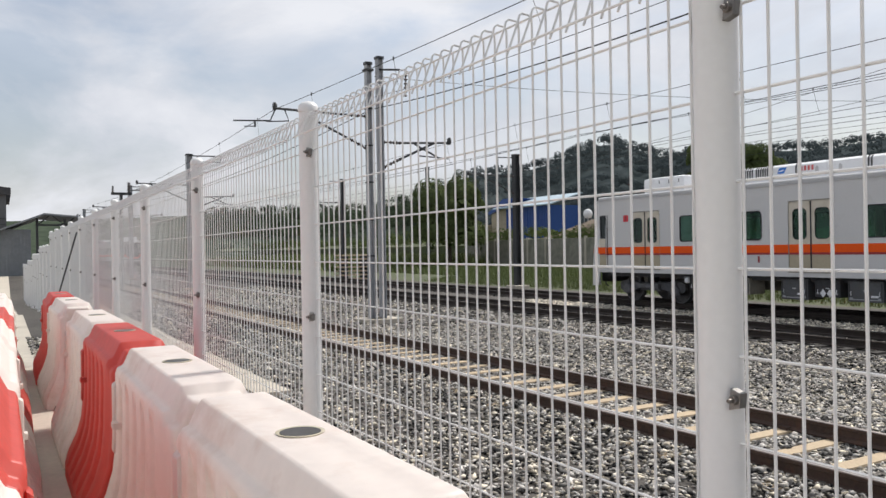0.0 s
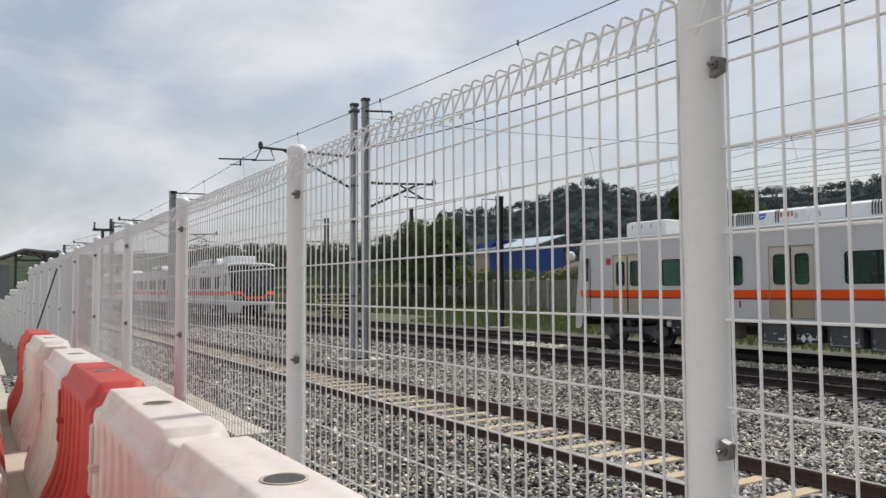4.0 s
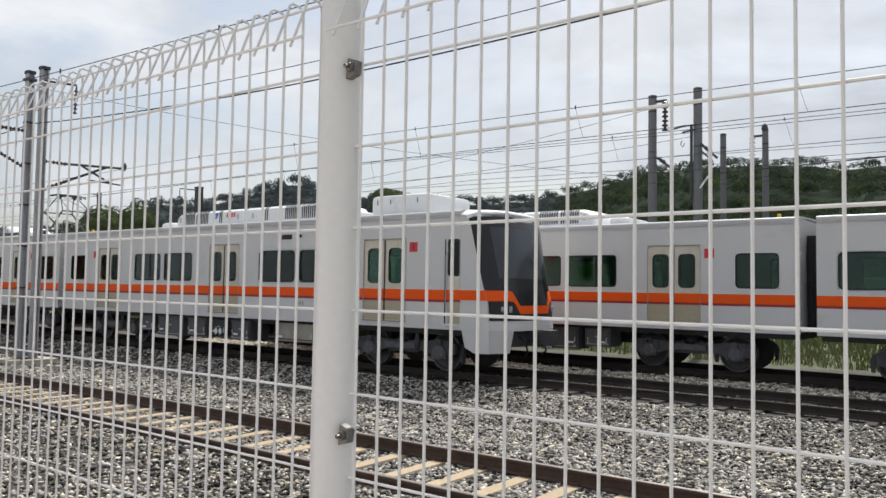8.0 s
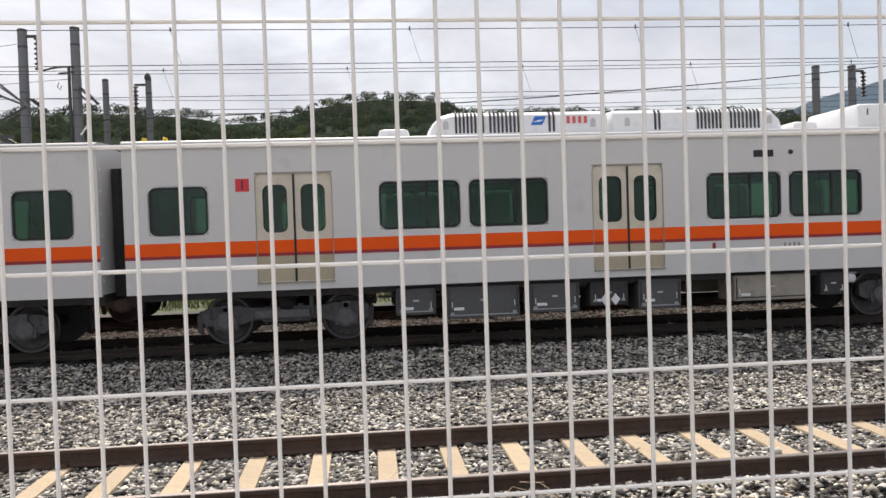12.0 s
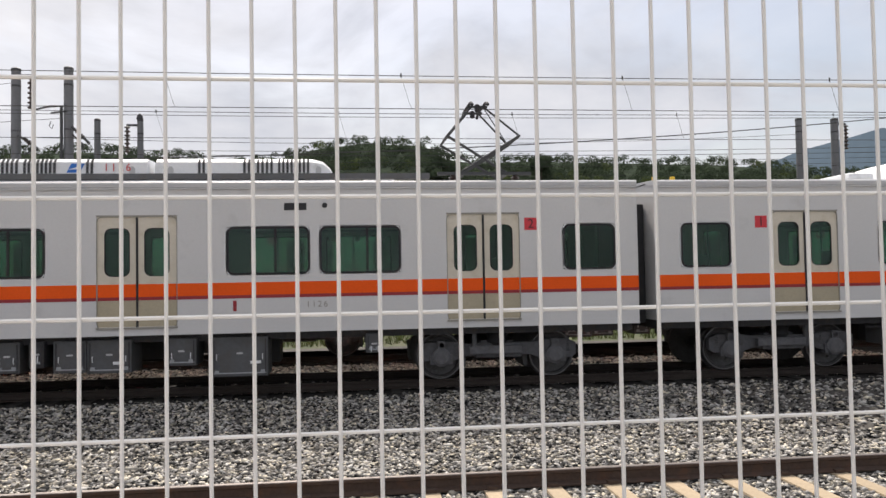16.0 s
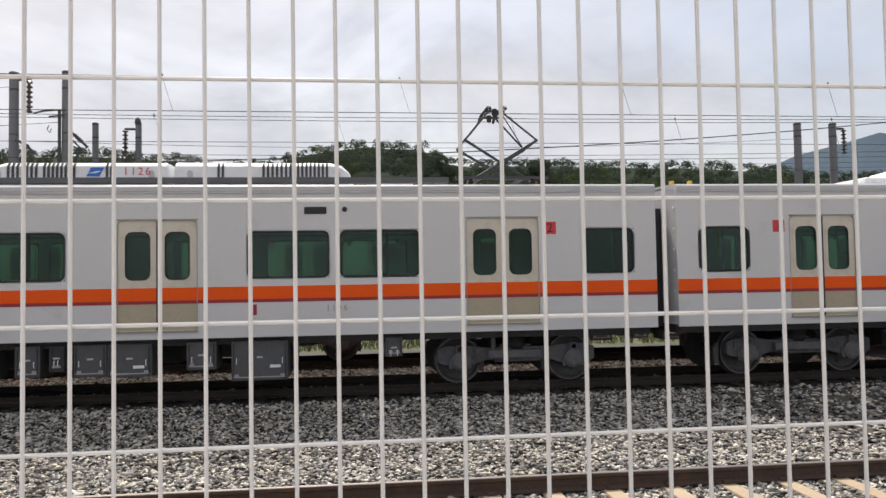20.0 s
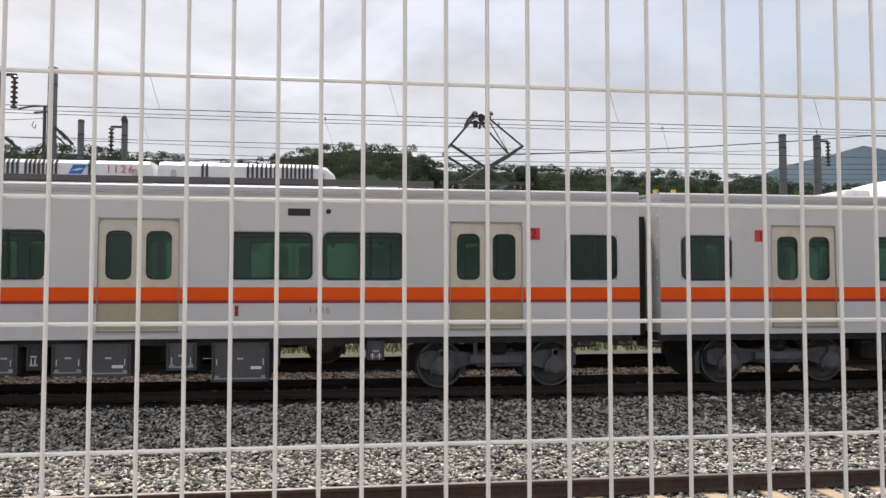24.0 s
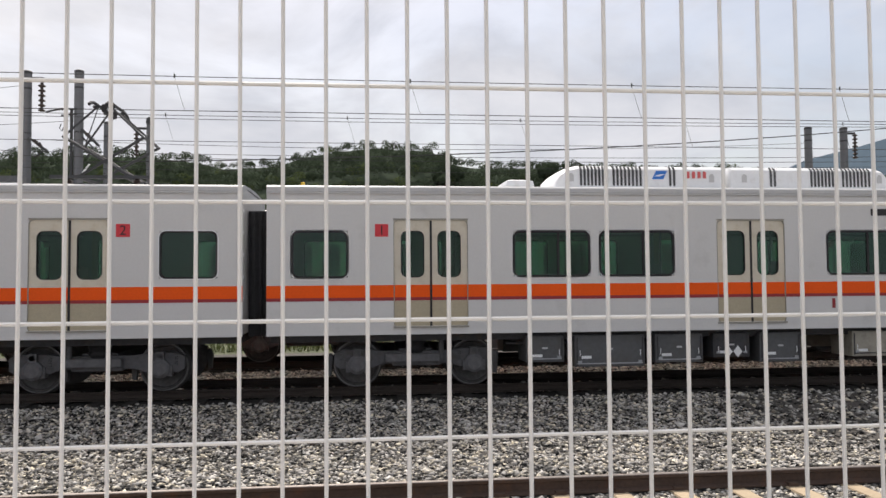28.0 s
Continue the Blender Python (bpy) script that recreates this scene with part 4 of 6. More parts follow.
    for a, b, m, dz in boxes:
        for s in (-1, 1):
            bx = part("equipment_box", Mesh().box(a, b, min(s * 0.75, s * 1.42), max(s * 0.75, s * 1.42), BOT - 0.12 - dz, BOT - 0.1), m, c, "grimy underfloor equipment box", bevel=0.015)
            part("latch", Mesh().box((a + b) / 2 - 0.05, (a + b) / 2 + 0.05, min(s * 1.42, s * 1.432), max(s * 1.42, s * 1.432), BOT - 0.2 - dz * 0.3, BOT - 0.17 - dz * 0.3), ROOF, bx)
            yr = sorted((s * 1.42, s * 1.435))
            for xx in (a + 0.03, b - 0.05):
                part("lid_rib", Mesh().box(xx, xx + 0.02, *yr, BOT - 0.09 - dz, BOT - 0.14), UNDER, bx)
            part("lid_edge", Mesh().box(a + 0.03, b - 0.03, *yr, BOT - 0.07 - dz, BOT - 0.05 - dz), STEEL if m is BOXGREY else UNDER, bx)
            for xx in (a + 0.09, b - 0.09):
                part("handle", Mesh().tube([(xx, s * 1.43, BOT - 0.26 - dz * 0.2), (xx, s * 1.445, BOT - 0.28 - dz * 0.2), (xx, s * 1.445, BOT - 0.34 - dz * 0.2), (xx, s * 1.43, BOT - 0.36 - dz * 0.2)], 0.008, 5), AC, bx)
                part("catch", Mesh().box(xx - 0.035, xx + 0.035, s * 1.425 - 0.012, s * 1.425 + 0.012, BOT - 0.05 - dz, BOT - 0.01 - dz), STEEL, bx)
            if b - a > 0.6:
                part("placard", Mesh().box(a + 0.12, a + 0.3, *yr, BOT - 0.3 - dz * 0.4, BOT - 0.25 - dz * 0.4), AC, bx)
    for s in (-1, 1) if cab else ():
        ya, yb = sorted((s * 1.436, s * 1.446))
        for xx in (8.47, 8.66):
            part("diamond_plate", Mesh().prism([(xx - 0.085, 0.58), (xx, 0.47), (xx + 0.085, 0.58), (xx, 0.69)], ya, yb, "y"), AC, c, "white diamond plate on an underfloor box")
        part("air_filter", Mesh().lathe([(0.05, s * 1.3), (0.085, s * 1.34), (0.085, s * 1.44), (0.05, s * 1.47)], 12, axis="y", c=(13.2, 0, 0.79)), AC, c, "small white air filter", smooth=True)
        part("filter_bracket", Mesh().box(13.08, 13.32, min(s * 1.2, s * 1.4), max(s * 1.2, s * 1.4), 0.87, 0.9), STEEL, c)
    for k in range(6):
        part("pipe", Mesh().tube([(4.4 + 1.5 * k, -1.2 + 0.1 * (k % 3), 0.78 + 0.02 * k), (5.6 + 1.5 * k, -1.2 + 0.1 * (k % 2), 0.78 + 0.02 * k)], 0.025, 6), UNDER, c)
    # two air-conditioner covers end to end, the outer one with an emblem and the car's number
    a0, a1, top = 5.6, 12.05, EDGE + 0.635
    flip = (lambda x: 5.44 + (a1 - x) * 1.062) if cab else (lambda x: x)
    span_ = lambda p, q: tuple(sorted((flip(p), flip(q))))
    fa = fairing(c, *span_(5.6, 8.81), top, 0.84, [span_(6.05, 6.64), span_(6.70, 7.26), span_(7.9, 8.05)], -1 if cab else 1)
    fb = fairing(c, *span_(8.87, 12.05), top, 0.84, [span_(9.82, 9.97), span_(10.45, 11.02), span_(11.08, 11.62)], 1 if cab else -1)
    for sgn in (-1, 1):
        fore = (sgn > 0) != cab
        cover_, yy = (fb if fore else fa), sgn * 0.836
        ex, nx = (flip(10.13), flip(9.42)) if fore else (flip(7.52), flip(8.23))
        ya, yb = sorted((yy, yy - sgn * 0.03))
        part("emblem", Mesh().prism([(ex + sgn * 0.15, 3.83), (ex - sgn * 0.07, 3.83), (ex - sgn * 0.15, 3.99), (ex + sgn * 0.07, 3.99)], ya, yb, "y"), BLUE, cover_, "plain slanted blue emblem")
        part("emblem_bar", Mesh().prism([(ex + sgn * 0.12, 3.885), (ex - sgn * 0.02, 3.925), (ex - sgn * 0.11, 3.925), (ex + sgn * 0.0, 3.885)], min(yy, yy + sgn * 0.006), max(yy, yy + sgn * 0.006), "y"), AC, cover_)
        if number:
            lettering(number, 0.19, cover_, Matrix.Translation((nx, yy + sgn * 0.006, 3.915)) @ (pose(0, 0, 0, 90, 0, 0) if sgn < 0 else pose(0, 0, 0, 90, 0, 180)), REDINK)
        else:
            for k in range(4):
                part("mark", Mesh().box(nx - 0.22 + 0.11 * k, nx - 0.16 + 0.11 * k, min(yy, yy + sgn * 0.006), max(yy, yy + sgn * 0.006), 3.85, 3.98), REDINK, cover_)
        y = sgn * HALF
        bx_ = flip(5.92)
        if number:
            lettering(number, 0.15, c, Matrix.Translation((bx_, y + sgn * 0.004, 1.45)) @ (pose(0, 0, 0, 90, 0, 0) if sgn < 0 else pose(0, 0, 0, 90, 0, 180)), SEAM)
        for k in range(0 if number else 4):
            part("mark", Mesh().box(flip(5.79 + 0.085 * k), flip(5.79 + 0.085 * k) + 0.04, min(y, y + sgn * 0.004), max(y, y + sgn * 0.004), 1.40, 1.5), SEAM, c)
        px_ = flip(7.3)
        part("warning_plate", Mesh().box(px_ - 0.03, px_ + 0.03, min(y, y + sgn * 0.005), max(y, y + sgn * 0.005), 1.36, 1.54), MAROON, c)
    roof_box(c, 4.5, 5.08, 0.7, EDGE + 0.37)
    if cab:
        roof_box(c, 12.55, 13.08, 0.7, EDGE + 0.37)
        roof_box(c, 13.75, 15.54, 0.88, EDGE + 0.67)
        cab_front(c)
    else:
        part("roof_walkway", Mesh().box(3.9, 12.6, -1.22, -1.06, EDGE + 0.2, EDGE + 0.3).box(3.9, 12.6, 1.06, 1.22, EDGE + 0.2, EDGE + 0.3), BOXGREY, c, "dark grey roof edge plate")
        if panto:
            pantograph(c, 2.79)
    return c


def cab_front(c):
    """The raked front: a black glazed mask up to the roof, an orange band that dips between the headlights, a grey apron and skirts."""
    def patch(name, y0, y1, lo, hi, material, label="", lift=0.0, back=0.05, ny=12, nz=6, parent=c):
        """A curved plate of the nose between two heights, which may change across it."""
        m = Mesh()
        for i in range(nz + 1):
            for j in range(ny + 1):
                y = y0 + (y1 - y0) * j / ny
                z = lo(y) + (hi(y) - lo(y)) * i / nz
                m.v.append((edge_u(z) + 0.38 * (1 - abs(y / HALF) ** 3.2) + lift - 0.5 * max(0.0, z - EDGE), y, z))
        for i in range(nz):
            for j in range(ny):
                q = i * (ny + 1) + j
                m.f.append((q, q + 1, q + ny + 2, q + ny + 1))
        k = len(m.v)
        m.v += [(p[0] - back, p[1], p[2]) for p in m.v]
        m.f += [tuple(k + q for q in reversed(f)) for f in m.f]
        for i in range(nz):
            for j in (0, ny):
                p, q = i * (ny + 1) + j, (i + 1) * (ny + 1) + j
                m.f.append((p, q, k + q, k + p))
        for j in range(ny):
            for i in (0, nz):
                p = i * (ny + 1) + j
                m.f.append((p, p + 1, k + p + 1, k + p))
        m.m = [0] * len(m.f)
        return part(name, m, material, parent, label, smooth=True)

    W = HALF - 0.01
    flat = lambda z: (lambda y: z)
    arch = lambda y: EDGE - 0.03 + 0.07 * max(0.0, 1 - (abs(y) / HALF) ** 2.4)
    step = lambda z_out, z_in: (lambda y: float(np.interp(abs(y), [0.70, 0.90], [z_in, z_out])))
    for sgn in (-1, 1):
        y = sgn * HALF
        t = -sgn * 0.06
        # side wall ahead of the last straight stretch, cut to the rake
        pr = [(17.0, BOT), (edge_u(BOT), BOT), (edge_u(1.6), 1.6), (edge_u(2.0), 2.0), (edge_u(3.3), 3.3), (edge_u(EDGE), EDGE), (17.0, EDGE)]
        part("cab_side", Mesh().prism(pr, min(y, y + t), max(y, y + t), "y"), BODY, c)
        part("band", Mesh().prism([(17.0, ST0), (edge_u(ST0), ST0), (edge_u(ST1), ST1), (17.0, ST1)], min(y, y + sgn * 0.004), max(y, y + sgn * 0.004), "y"), ORANGE, c)
        part("skirt", Mesh().prism([(17.02, BOT), (edge_u(BOT), BOT), (17.62, 0.5), (17.30, 0.5), (17.1, 0.62)], min(y, y + t), max(y, y + t), "y"), BODY, c, "grey skirt below the cab", bevel=0.01)
        d = part("cab_door", rim(16.70, 16.93, 2.2, 2.9, min(y, y - sgn * 0.03), max(y, y - sgn * 0.03), 0.055, 0.06), RUBBER, c, "narrow cab door with a dark window")
        part("pane", Mesh().box(16.67, 16.95, y - sgn * 0.02 - 0.004, y - sgn * 0.02 + 0.004, 2.16, 2.94), DARKGLASS, d)
        ya, yb = sorted((y + sgn * 0.0045, y + sgn * 0.012))
        part("lower_leaf", Mesh().box(16.66, 16.99, ya, yb, ST1 + 0.004, 2.14), CREAM, d)
        part("kick_panel", Mesh().box(16.66, 16.99, ya, yb, 1.12, ST0 - 0.04), BEIGE, d)
        part("door_slot", Mesh().box(16.575, 16.60, ya, yb, 1.12, 2.95), RUBBER, d)
        part("grab_rail", Mesh().tube([(16.63, y + sgn * 0.01, 1.5), (16.63, y + sgn * 0.045, 1.55), (16.63, y + sgn * 0.045, 2.6), (16.63, y + sgn * 0.01, 2.65)], 0.012, 6), STEEL, d)
        part("step", Mesh().box(16.62, 16.97, min(y, y + sgn * 0.05), max(y, y + sgn * 0.05), 1.085, 1.105), AC, d)
        # front corner: band, headlight recess with its lamps, and the skirt that turns round the corner
        y0, y1 = sorted((sgn * 0.98, sgn * W))
        patch("front_band", y0, y1, flat(ST0 - 0.01), flat(ST1), ORANGE, "orange band round the corner", 0.006, nz=2)
        y0, y1 = sorted((sgn * 0.66, sgn * (W - 0.06)))
        h = patch("headlight", y0, y1, flat(1.20), step(ST0 - 0.02, 1.34), RUBBER, "black headlight recess", 0.006, nz=3)
        for yy, rr in ((1.02, 0.075), (1.24, 0.06)):
            px = edge_u(1.45) + 0.38 * (1 - (yy / HALF) ** 3.2)
            part("lens", Mesh().lathe([(rr, px), (rr, px + 0.015), (rr * 0.6, px + 0.03)], 14, axis="x", c=(0, sgn * yy, 1.45)), STEEL, h, "silver headlamp lens")
        y0, y1 = sorted((sgn * 0.95, sgn * W))
        patch("corner_skirt", y0, y1, flat(0.5), flat(1.0), BODY, "grey skirt round the front corner", nz=3)
    m_ = patch("front_mask", -W, W, step(ST1 + 0.004, 1.53), arch, DARKGLASSBODY, "glossy black windscreen mask", nz=12, ny=20)
    patch("windscreen", -1.2, 1.2, flat(2.12), flat(3.24), SCREEN, "wide curved windscreen", 0.008, 0.02, ny=16, nz=8, parent=m_)
    part("wiper", Mesh().tube([(edge_u(2.1) + 0.41, 0.5, 2.05), (edge_u(2.5) + 0.42, 0.1, 2.55)], 0.014, 6), RUBBER, m_)
    patch("front_stripe", -0.98, 0.98, step(ST0 - 0.01, 1.345), step(ST1, 1.525), ORANGE, "orange stripe that dips between the headlights", 0.007, nz=3, ny=20)
    patch("front_apron", -W, W, flat(0.98), flat(1.2), BODY, "light grey front apron", nz=4)
    patch("number_panel", -0.7, 0.7, flat(1.2), flat(1.345), RUBBER, "black panel below the stripe", 0.004, nz=2)
    part("bumper", Mesh().box(17.3, 17.78, -0.9, 0.9, 0.62, 0.96), UNDER, c, bevel=0.03)
    part("coupler", Mesh().box(17.7, 18.25, -0.1, 0.1, 0.72, 0.95).box(18.15, 18.42, -0.2, 0.2, 0.66, 1.0), UNDER, c, "black automatic coupler", bevel=0.02)
    for yy in (-0.5, 0.5):
        part("brake_hose", Mesh().tube([(17.78, yy, 0.85), (17.95, yy, 0.75), (18.0, yy * 0.9, 0.5), (17.9, yy * 0.8, 0.42)], 0.025, 6), RUBBER, c)
    # roof end: the roof's arc drawn down to the top of the mask
    pr = [(-HALF - 0.02, EDGE + 0.03), (-1.36, EDGE + 0.15), (-0.95, EDGE + 0.18), (-0.45, EDGE + 0.2), (0, EDGE + 0.2), (0.45, EDGE + 0.2), (0.95, EDGE + 0.18), (1.36, EDGE + 0.15), (HALF + 0.02, EDGE + 0.03)]
    m = Mesh()
    for k, low in ((0.0, 0.0), (0.75, 0.012), (0.95, 0.05), (1.0, 0.1)):
        reach = lambda y: 17.0 + k * (edge_u(EDGE) - 17.0 + 0.02 + 0.38 * (1 - min(1, abs(y) / HALF) ** 3.2))
        m.v += [(reach(y), y, z - 0.01 - low) for y, z in pr]
        m.v += [(reach(y) - 0.01, y * 0.97, EDGE - 0.06) for y, z in reversed(pr)]
    n = 2 * len(pr)
    for i in range(3):
        m.f += [(i * n + j, (i + 1) * n + j, (i + 1) * n + (j + 1) % n, i * n + (j + 1) % n) for j in range(n)]
    m.f += [tuple(range(n)), tuple(reversed(range(3 * n, 4 * n)))]
    m.m = [0] * len(m.f)
    part("roof_end", m, AC, c, smooth=True)
    for k in range(4):
        part("vent", Mesh().box(13.95 + 0.42 * k, 13.98 + 0.42 * k, -0.885, 0.885, EDGE + 0.44, EDGE + 0.56), BOXGREY, c)
    part("cab_bulkhead", Mesh().box(16.4, 16.46, -1.48, 1.48, BOT, EDGE), SEAT, c)
    part("driver_desk", Mesh().box(16.95, 17.45, -1.3, 1.3, BOT, 1.85), SEAT, c, bevel=0.03)
    # the cab narrows towards its front
    for o in c.children_recursive:
        if o.type == "MESH" and o.location.length < 1e-6:
            for v in o.data.vertices:
                if v.co.x > 17.01:
                    v.co.y *= 1 - 0.13 * min(1.0, (v.co.x - 17.0) / 0.55)


def pantograph(c, x):
    """A diamond pantograph, raised: base frame, lower and upper arms, head with two strips."""
    p = part("pantograph", Mesh().box(x - 0.9, x + 0.9, -0.62, -0.56, EDGE + 0.34, EDGE + 0.4).box(x - 0.9, x + 0.9, 0.56, 0.62, EDGE + 0.34, EDGE + 0.4).box(x - 0.45, x - 0.39, -0.6, 0.6, EDGE + 0.34, EDGE + 0.4).box(x + 0.39, x + 0.45, -0.6, 0.6, EDGE + 0.34, EDGE + 0.4), DKPOLE, c, "raised dark steel diamond pantograph")
    zb, zk, zt = EDGE + 0.36, 4.56, 5.19
    hx = x + 0.07
    for s in (-1, 1):
        for yy in (-0.55, 0.55):
            part("lower_arm", Mesh().tube([(x + s * 0.52, yy * 0.8, zb), (x - s * 0.7, yy, zk)], 0.028, 8), DKPOLE, p)
            part("upper_arm", Mesh().tube([(x - s * 0.7, yy, zk), (hx - s * 0.1, yy * 0.55, zt)], 0.02, 8), DKPOLE, p)
        part("cross_tube", Mesh().tube([(x - s * 0.7, -0.57, zk), (x - s * 0.7, 0.57, zk)], 0.022, 8), DKPOLE, p)
        part("brace", Mesh().tube([(x - s * 0.7, -0.55, zk), (hx - s * 0.1, 0.3, zt)], 0.011, 6), DKPOLE, p)
        pts = [(hx + s * 0.15, -0.66, zt - 0.05), (hx + s * 0.15, -0.56, zt + 0.0), (hx + s * 0.15, -0.42, zt + 0.03), (hx + s * 0.15, 0.42, zt + 0.03), (hx + s * 0.15, 0.56, zt + 0.0), (hx + s * 0.15, 0.66, zt - 0.05)]
        part("contact_strip", Mesh().tube(pts, 0.03, 8), DARK, p)
        for yy in (-0.55, 0.55):
            part("insulator", Mesh().lathe([(0.05, 0), (0.09, 0.03), (0.05, 0.06), (0.09, 0.09), (0.05, 0.12), (0.04, 0.16)], 10, c=(x + s * 0.6, yy, EDGE + 0.2)), CERAMIC, p)
    part("head_frame", Mesh().tube([(hx - 0.2, -0.3, zt - 0.02), (hx + 0.2, -0.3, zt - 0.02)], 0.03, 6), DKPOLE, p)
    part("head_frame", Mesh().tube([(hx - 0.2, 0.3, zt - 0.02), (hx + 0.2, 0.3, zt - 0.02)], 0.03, 6), DKPOLE, p)
    for yy in (-0.3, 0.3):
        part("head_spring", Mesh().lathe([(0.03, -0.12), (0.05, -0.1), (0.05, 0.02), (0.03, 0.03)], 8, c=(hx, yy, zt)), DARK, p)
    return p


SCREEN = mat("dark_windscreen_glass", (0.035, 0.04, 0.046), 0.16, vary=0.1, spec=0.45)
DARKGLASSBODY = mat("black_gloss_mask", (0.012, 0.013, 0.015), 0.2, vary=0.2, spec=0.35)
car_1, car_2 = car(True, "1", ""), car(False, "2", "1126")
car_3 = copy_thing(car_2, trk(0, T2, RAIL_Z))
car_4 = copy_thing(car_1, trk(0, T2, RAIL_Z))
# the standing train on the far track: a cab car at its head, then two more cars
A0 = -2.78
copy_thing(car_1, trk(A0, T3, RAIL_Z, 180))
car_a = car(False, "1", "", False)
car_a.matrix_basis = trk(A0, T3, RAIL_Z)
copy_thing(car_a, trk(A0 + 17.77, T3, RAIL_Z))


# ---- plastic barriers on the pavement ----
BLEN, BTOP = 1.44, 0.95


def barrier_shell():
    """A hollow road barrier, one loft along its length: a ridge with sloping shoulders, grooved flanks that flare to the foot, lower ends."""
    L = BLEN / 2
    full = [(0.285, 0.0), (0.285, 0.09), (0.268, 0.15), (0.222, 0.25), (0.19, 0.36), (0.175, 0.5), (0.17, 0.7), (0.17, 0.842), (0.16, 0.866), (0.136, 0.876), (0.108, 0.936), (0.098, BTOP), (0.05, BTOP)]
    rings = []
    for x in sorted([-L, -L + 0.012, -L + 0.09, -L + 0.115, L - 0.115, L - 0.09, L - 0.012, L] + [c + d for c in (-0.42, -0.21, 0.0, 0.21, 0.42) for d in (-0.06, -0.04, 0.04, 0.06)]):
        end = 1.0 if abs(x) > L - 0.1 else 0.0
        groove = 0.034 if any(abs(x - c) < 0.05 for c in (-0.42, -0.21, 0.0, 0.21, 0.42)) else 0.0
        skin = 0.01 if abs(x) > L - 0.005 else 0.0
        half = [(y - skin - end * 0.012 - groove * (1.0 if 0.12 < z < 0.75 else 0.0), z if z < 0.8 else z - 0.036 * end - skin) for y, z in full]
        rings.append([(x, y, z) for y, z in half] + [(x, -y, z) for y, z in reversed(half)])
    m = Mesh()
    k = len(rings[0])
    m.v = [p for q in rings for p in q]
    for i in range(len(rings) - 1):
        m.f += [(i * k + j, i * k + (j + 1) % k, (i + 1) * k + (j + 1) % k, (i + 1) * k + j) for j in range(k)]
    m.f += [tuple(range(k)), tuple(reversed(range((len(rings) - 1) * k, len(rings) * k)))]
    m.m = [0] * len(m.f)
    return m


shell = barrier_shell()
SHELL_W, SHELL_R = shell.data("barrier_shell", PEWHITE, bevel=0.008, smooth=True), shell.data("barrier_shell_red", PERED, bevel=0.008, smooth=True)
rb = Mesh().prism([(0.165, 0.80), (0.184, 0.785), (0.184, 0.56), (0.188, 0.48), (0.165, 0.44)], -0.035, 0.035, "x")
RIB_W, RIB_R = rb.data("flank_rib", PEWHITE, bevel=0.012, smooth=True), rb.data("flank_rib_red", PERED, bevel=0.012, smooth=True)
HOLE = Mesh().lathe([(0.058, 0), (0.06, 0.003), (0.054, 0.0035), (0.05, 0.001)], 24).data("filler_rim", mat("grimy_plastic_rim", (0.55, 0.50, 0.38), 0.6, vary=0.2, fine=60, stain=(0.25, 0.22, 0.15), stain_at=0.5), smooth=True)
# A flat disc on the top; its dark colour is the shade inside the opening.
PLUG = Mesh().lathe([(0.05, 0), (0.05, 0.002)], 24).data("filler_hole", mat("shade_dark_hole", (0.035, 0.033, 0.03), 0.4, vary=0.5, fine=30))
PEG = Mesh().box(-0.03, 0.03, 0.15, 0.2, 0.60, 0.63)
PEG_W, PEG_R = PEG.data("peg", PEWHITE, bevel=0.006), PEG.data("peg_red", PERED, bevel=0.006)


def barrier(x, y, red, turn=0.0):
    t = thing("traffic_barrier", ("red" if red else "white") + " water-filled plastic road barrier with a filler hole", "barrier", "barrier row", m=pose(x, y, 0, 0, 0, turn))
    part("shell", SHELL_R if red else SHELL_W, None, t)
    for s in (0, 1):
        r = part("flank_rib", RIB_R if red else RIB_W, None, t)
        r.rotation_euler = (0, 0, math.pi * s)
        r.location = (0.6 * (1 - 2 * s), 0, 0)
        p = part("peg", PEG_R if red else PEG_W, None, t)
        p.rotation_euler = (0, 0, math.pi * s)
        p.location = (0.5 * (1 - 2 * s), 0, 0)
    r = part("filler_rim", HOLE, None, t, "grimy filler rim")
    r.location = (0, 0, BTOP)
    h = part("filler_hole", PLUG, None, t, "flat dark disc for the shade in the filler hole")
    h.location = (0, 0, BTOP + 0.001)
    return t


for x, red in ((0.59, False), (-0.9, False), (-2.39, False), (-3.9, True), (-5.32, False), (-7.62, False), (-9.12, True)):
    barrier(x, -0.46 + 0.004 * x, red, random.uniform(-0.8, 0.8))
for k, red in enumerate((False, True, False, False, True, False, False)):
    barrier(-0.48 - 1.46 * k, -1.225 + 0.012 * k, red, random.uniform(-0.6, 0.6))


# ---- overhead line ----
def h_column(x, y, z0, z1, w, name, label, material, m=None):
    """A steel H column on a concrete foot, with two fixing plates."""
    t = thing(name, label, "line pole", "line poles", m=pose(x, y, 0, 0, 0, 25))
    s = w / 2
    part("shaft", Mesh().prism([(-s, -s), (s, -s), (s, -s + 0.03), (0.02, -s + 0.04), (0.02, s - 0.04), (s, s - 0.03), (s, s), (-s, s), (-s, s - 0.03), (-0.02, s - 0.04), (-0.02, -s + 0.04), (-s, -s + 0.03)], z0, z1, "z"), material, t)
    part("footing", Mesh().box(-0.45, 0.45, -0.45, 0.45, z0 - 0.4, z0 + 0.08), CONCRETE, t, "pale concrete footing", bevel=0.02)
    part("cap", Mesh().box(-s - 0.02, s + 0.02, -s - 0.02, s + 0.02, z1, z1 + 0.08), DKPOLE, t)
    return t


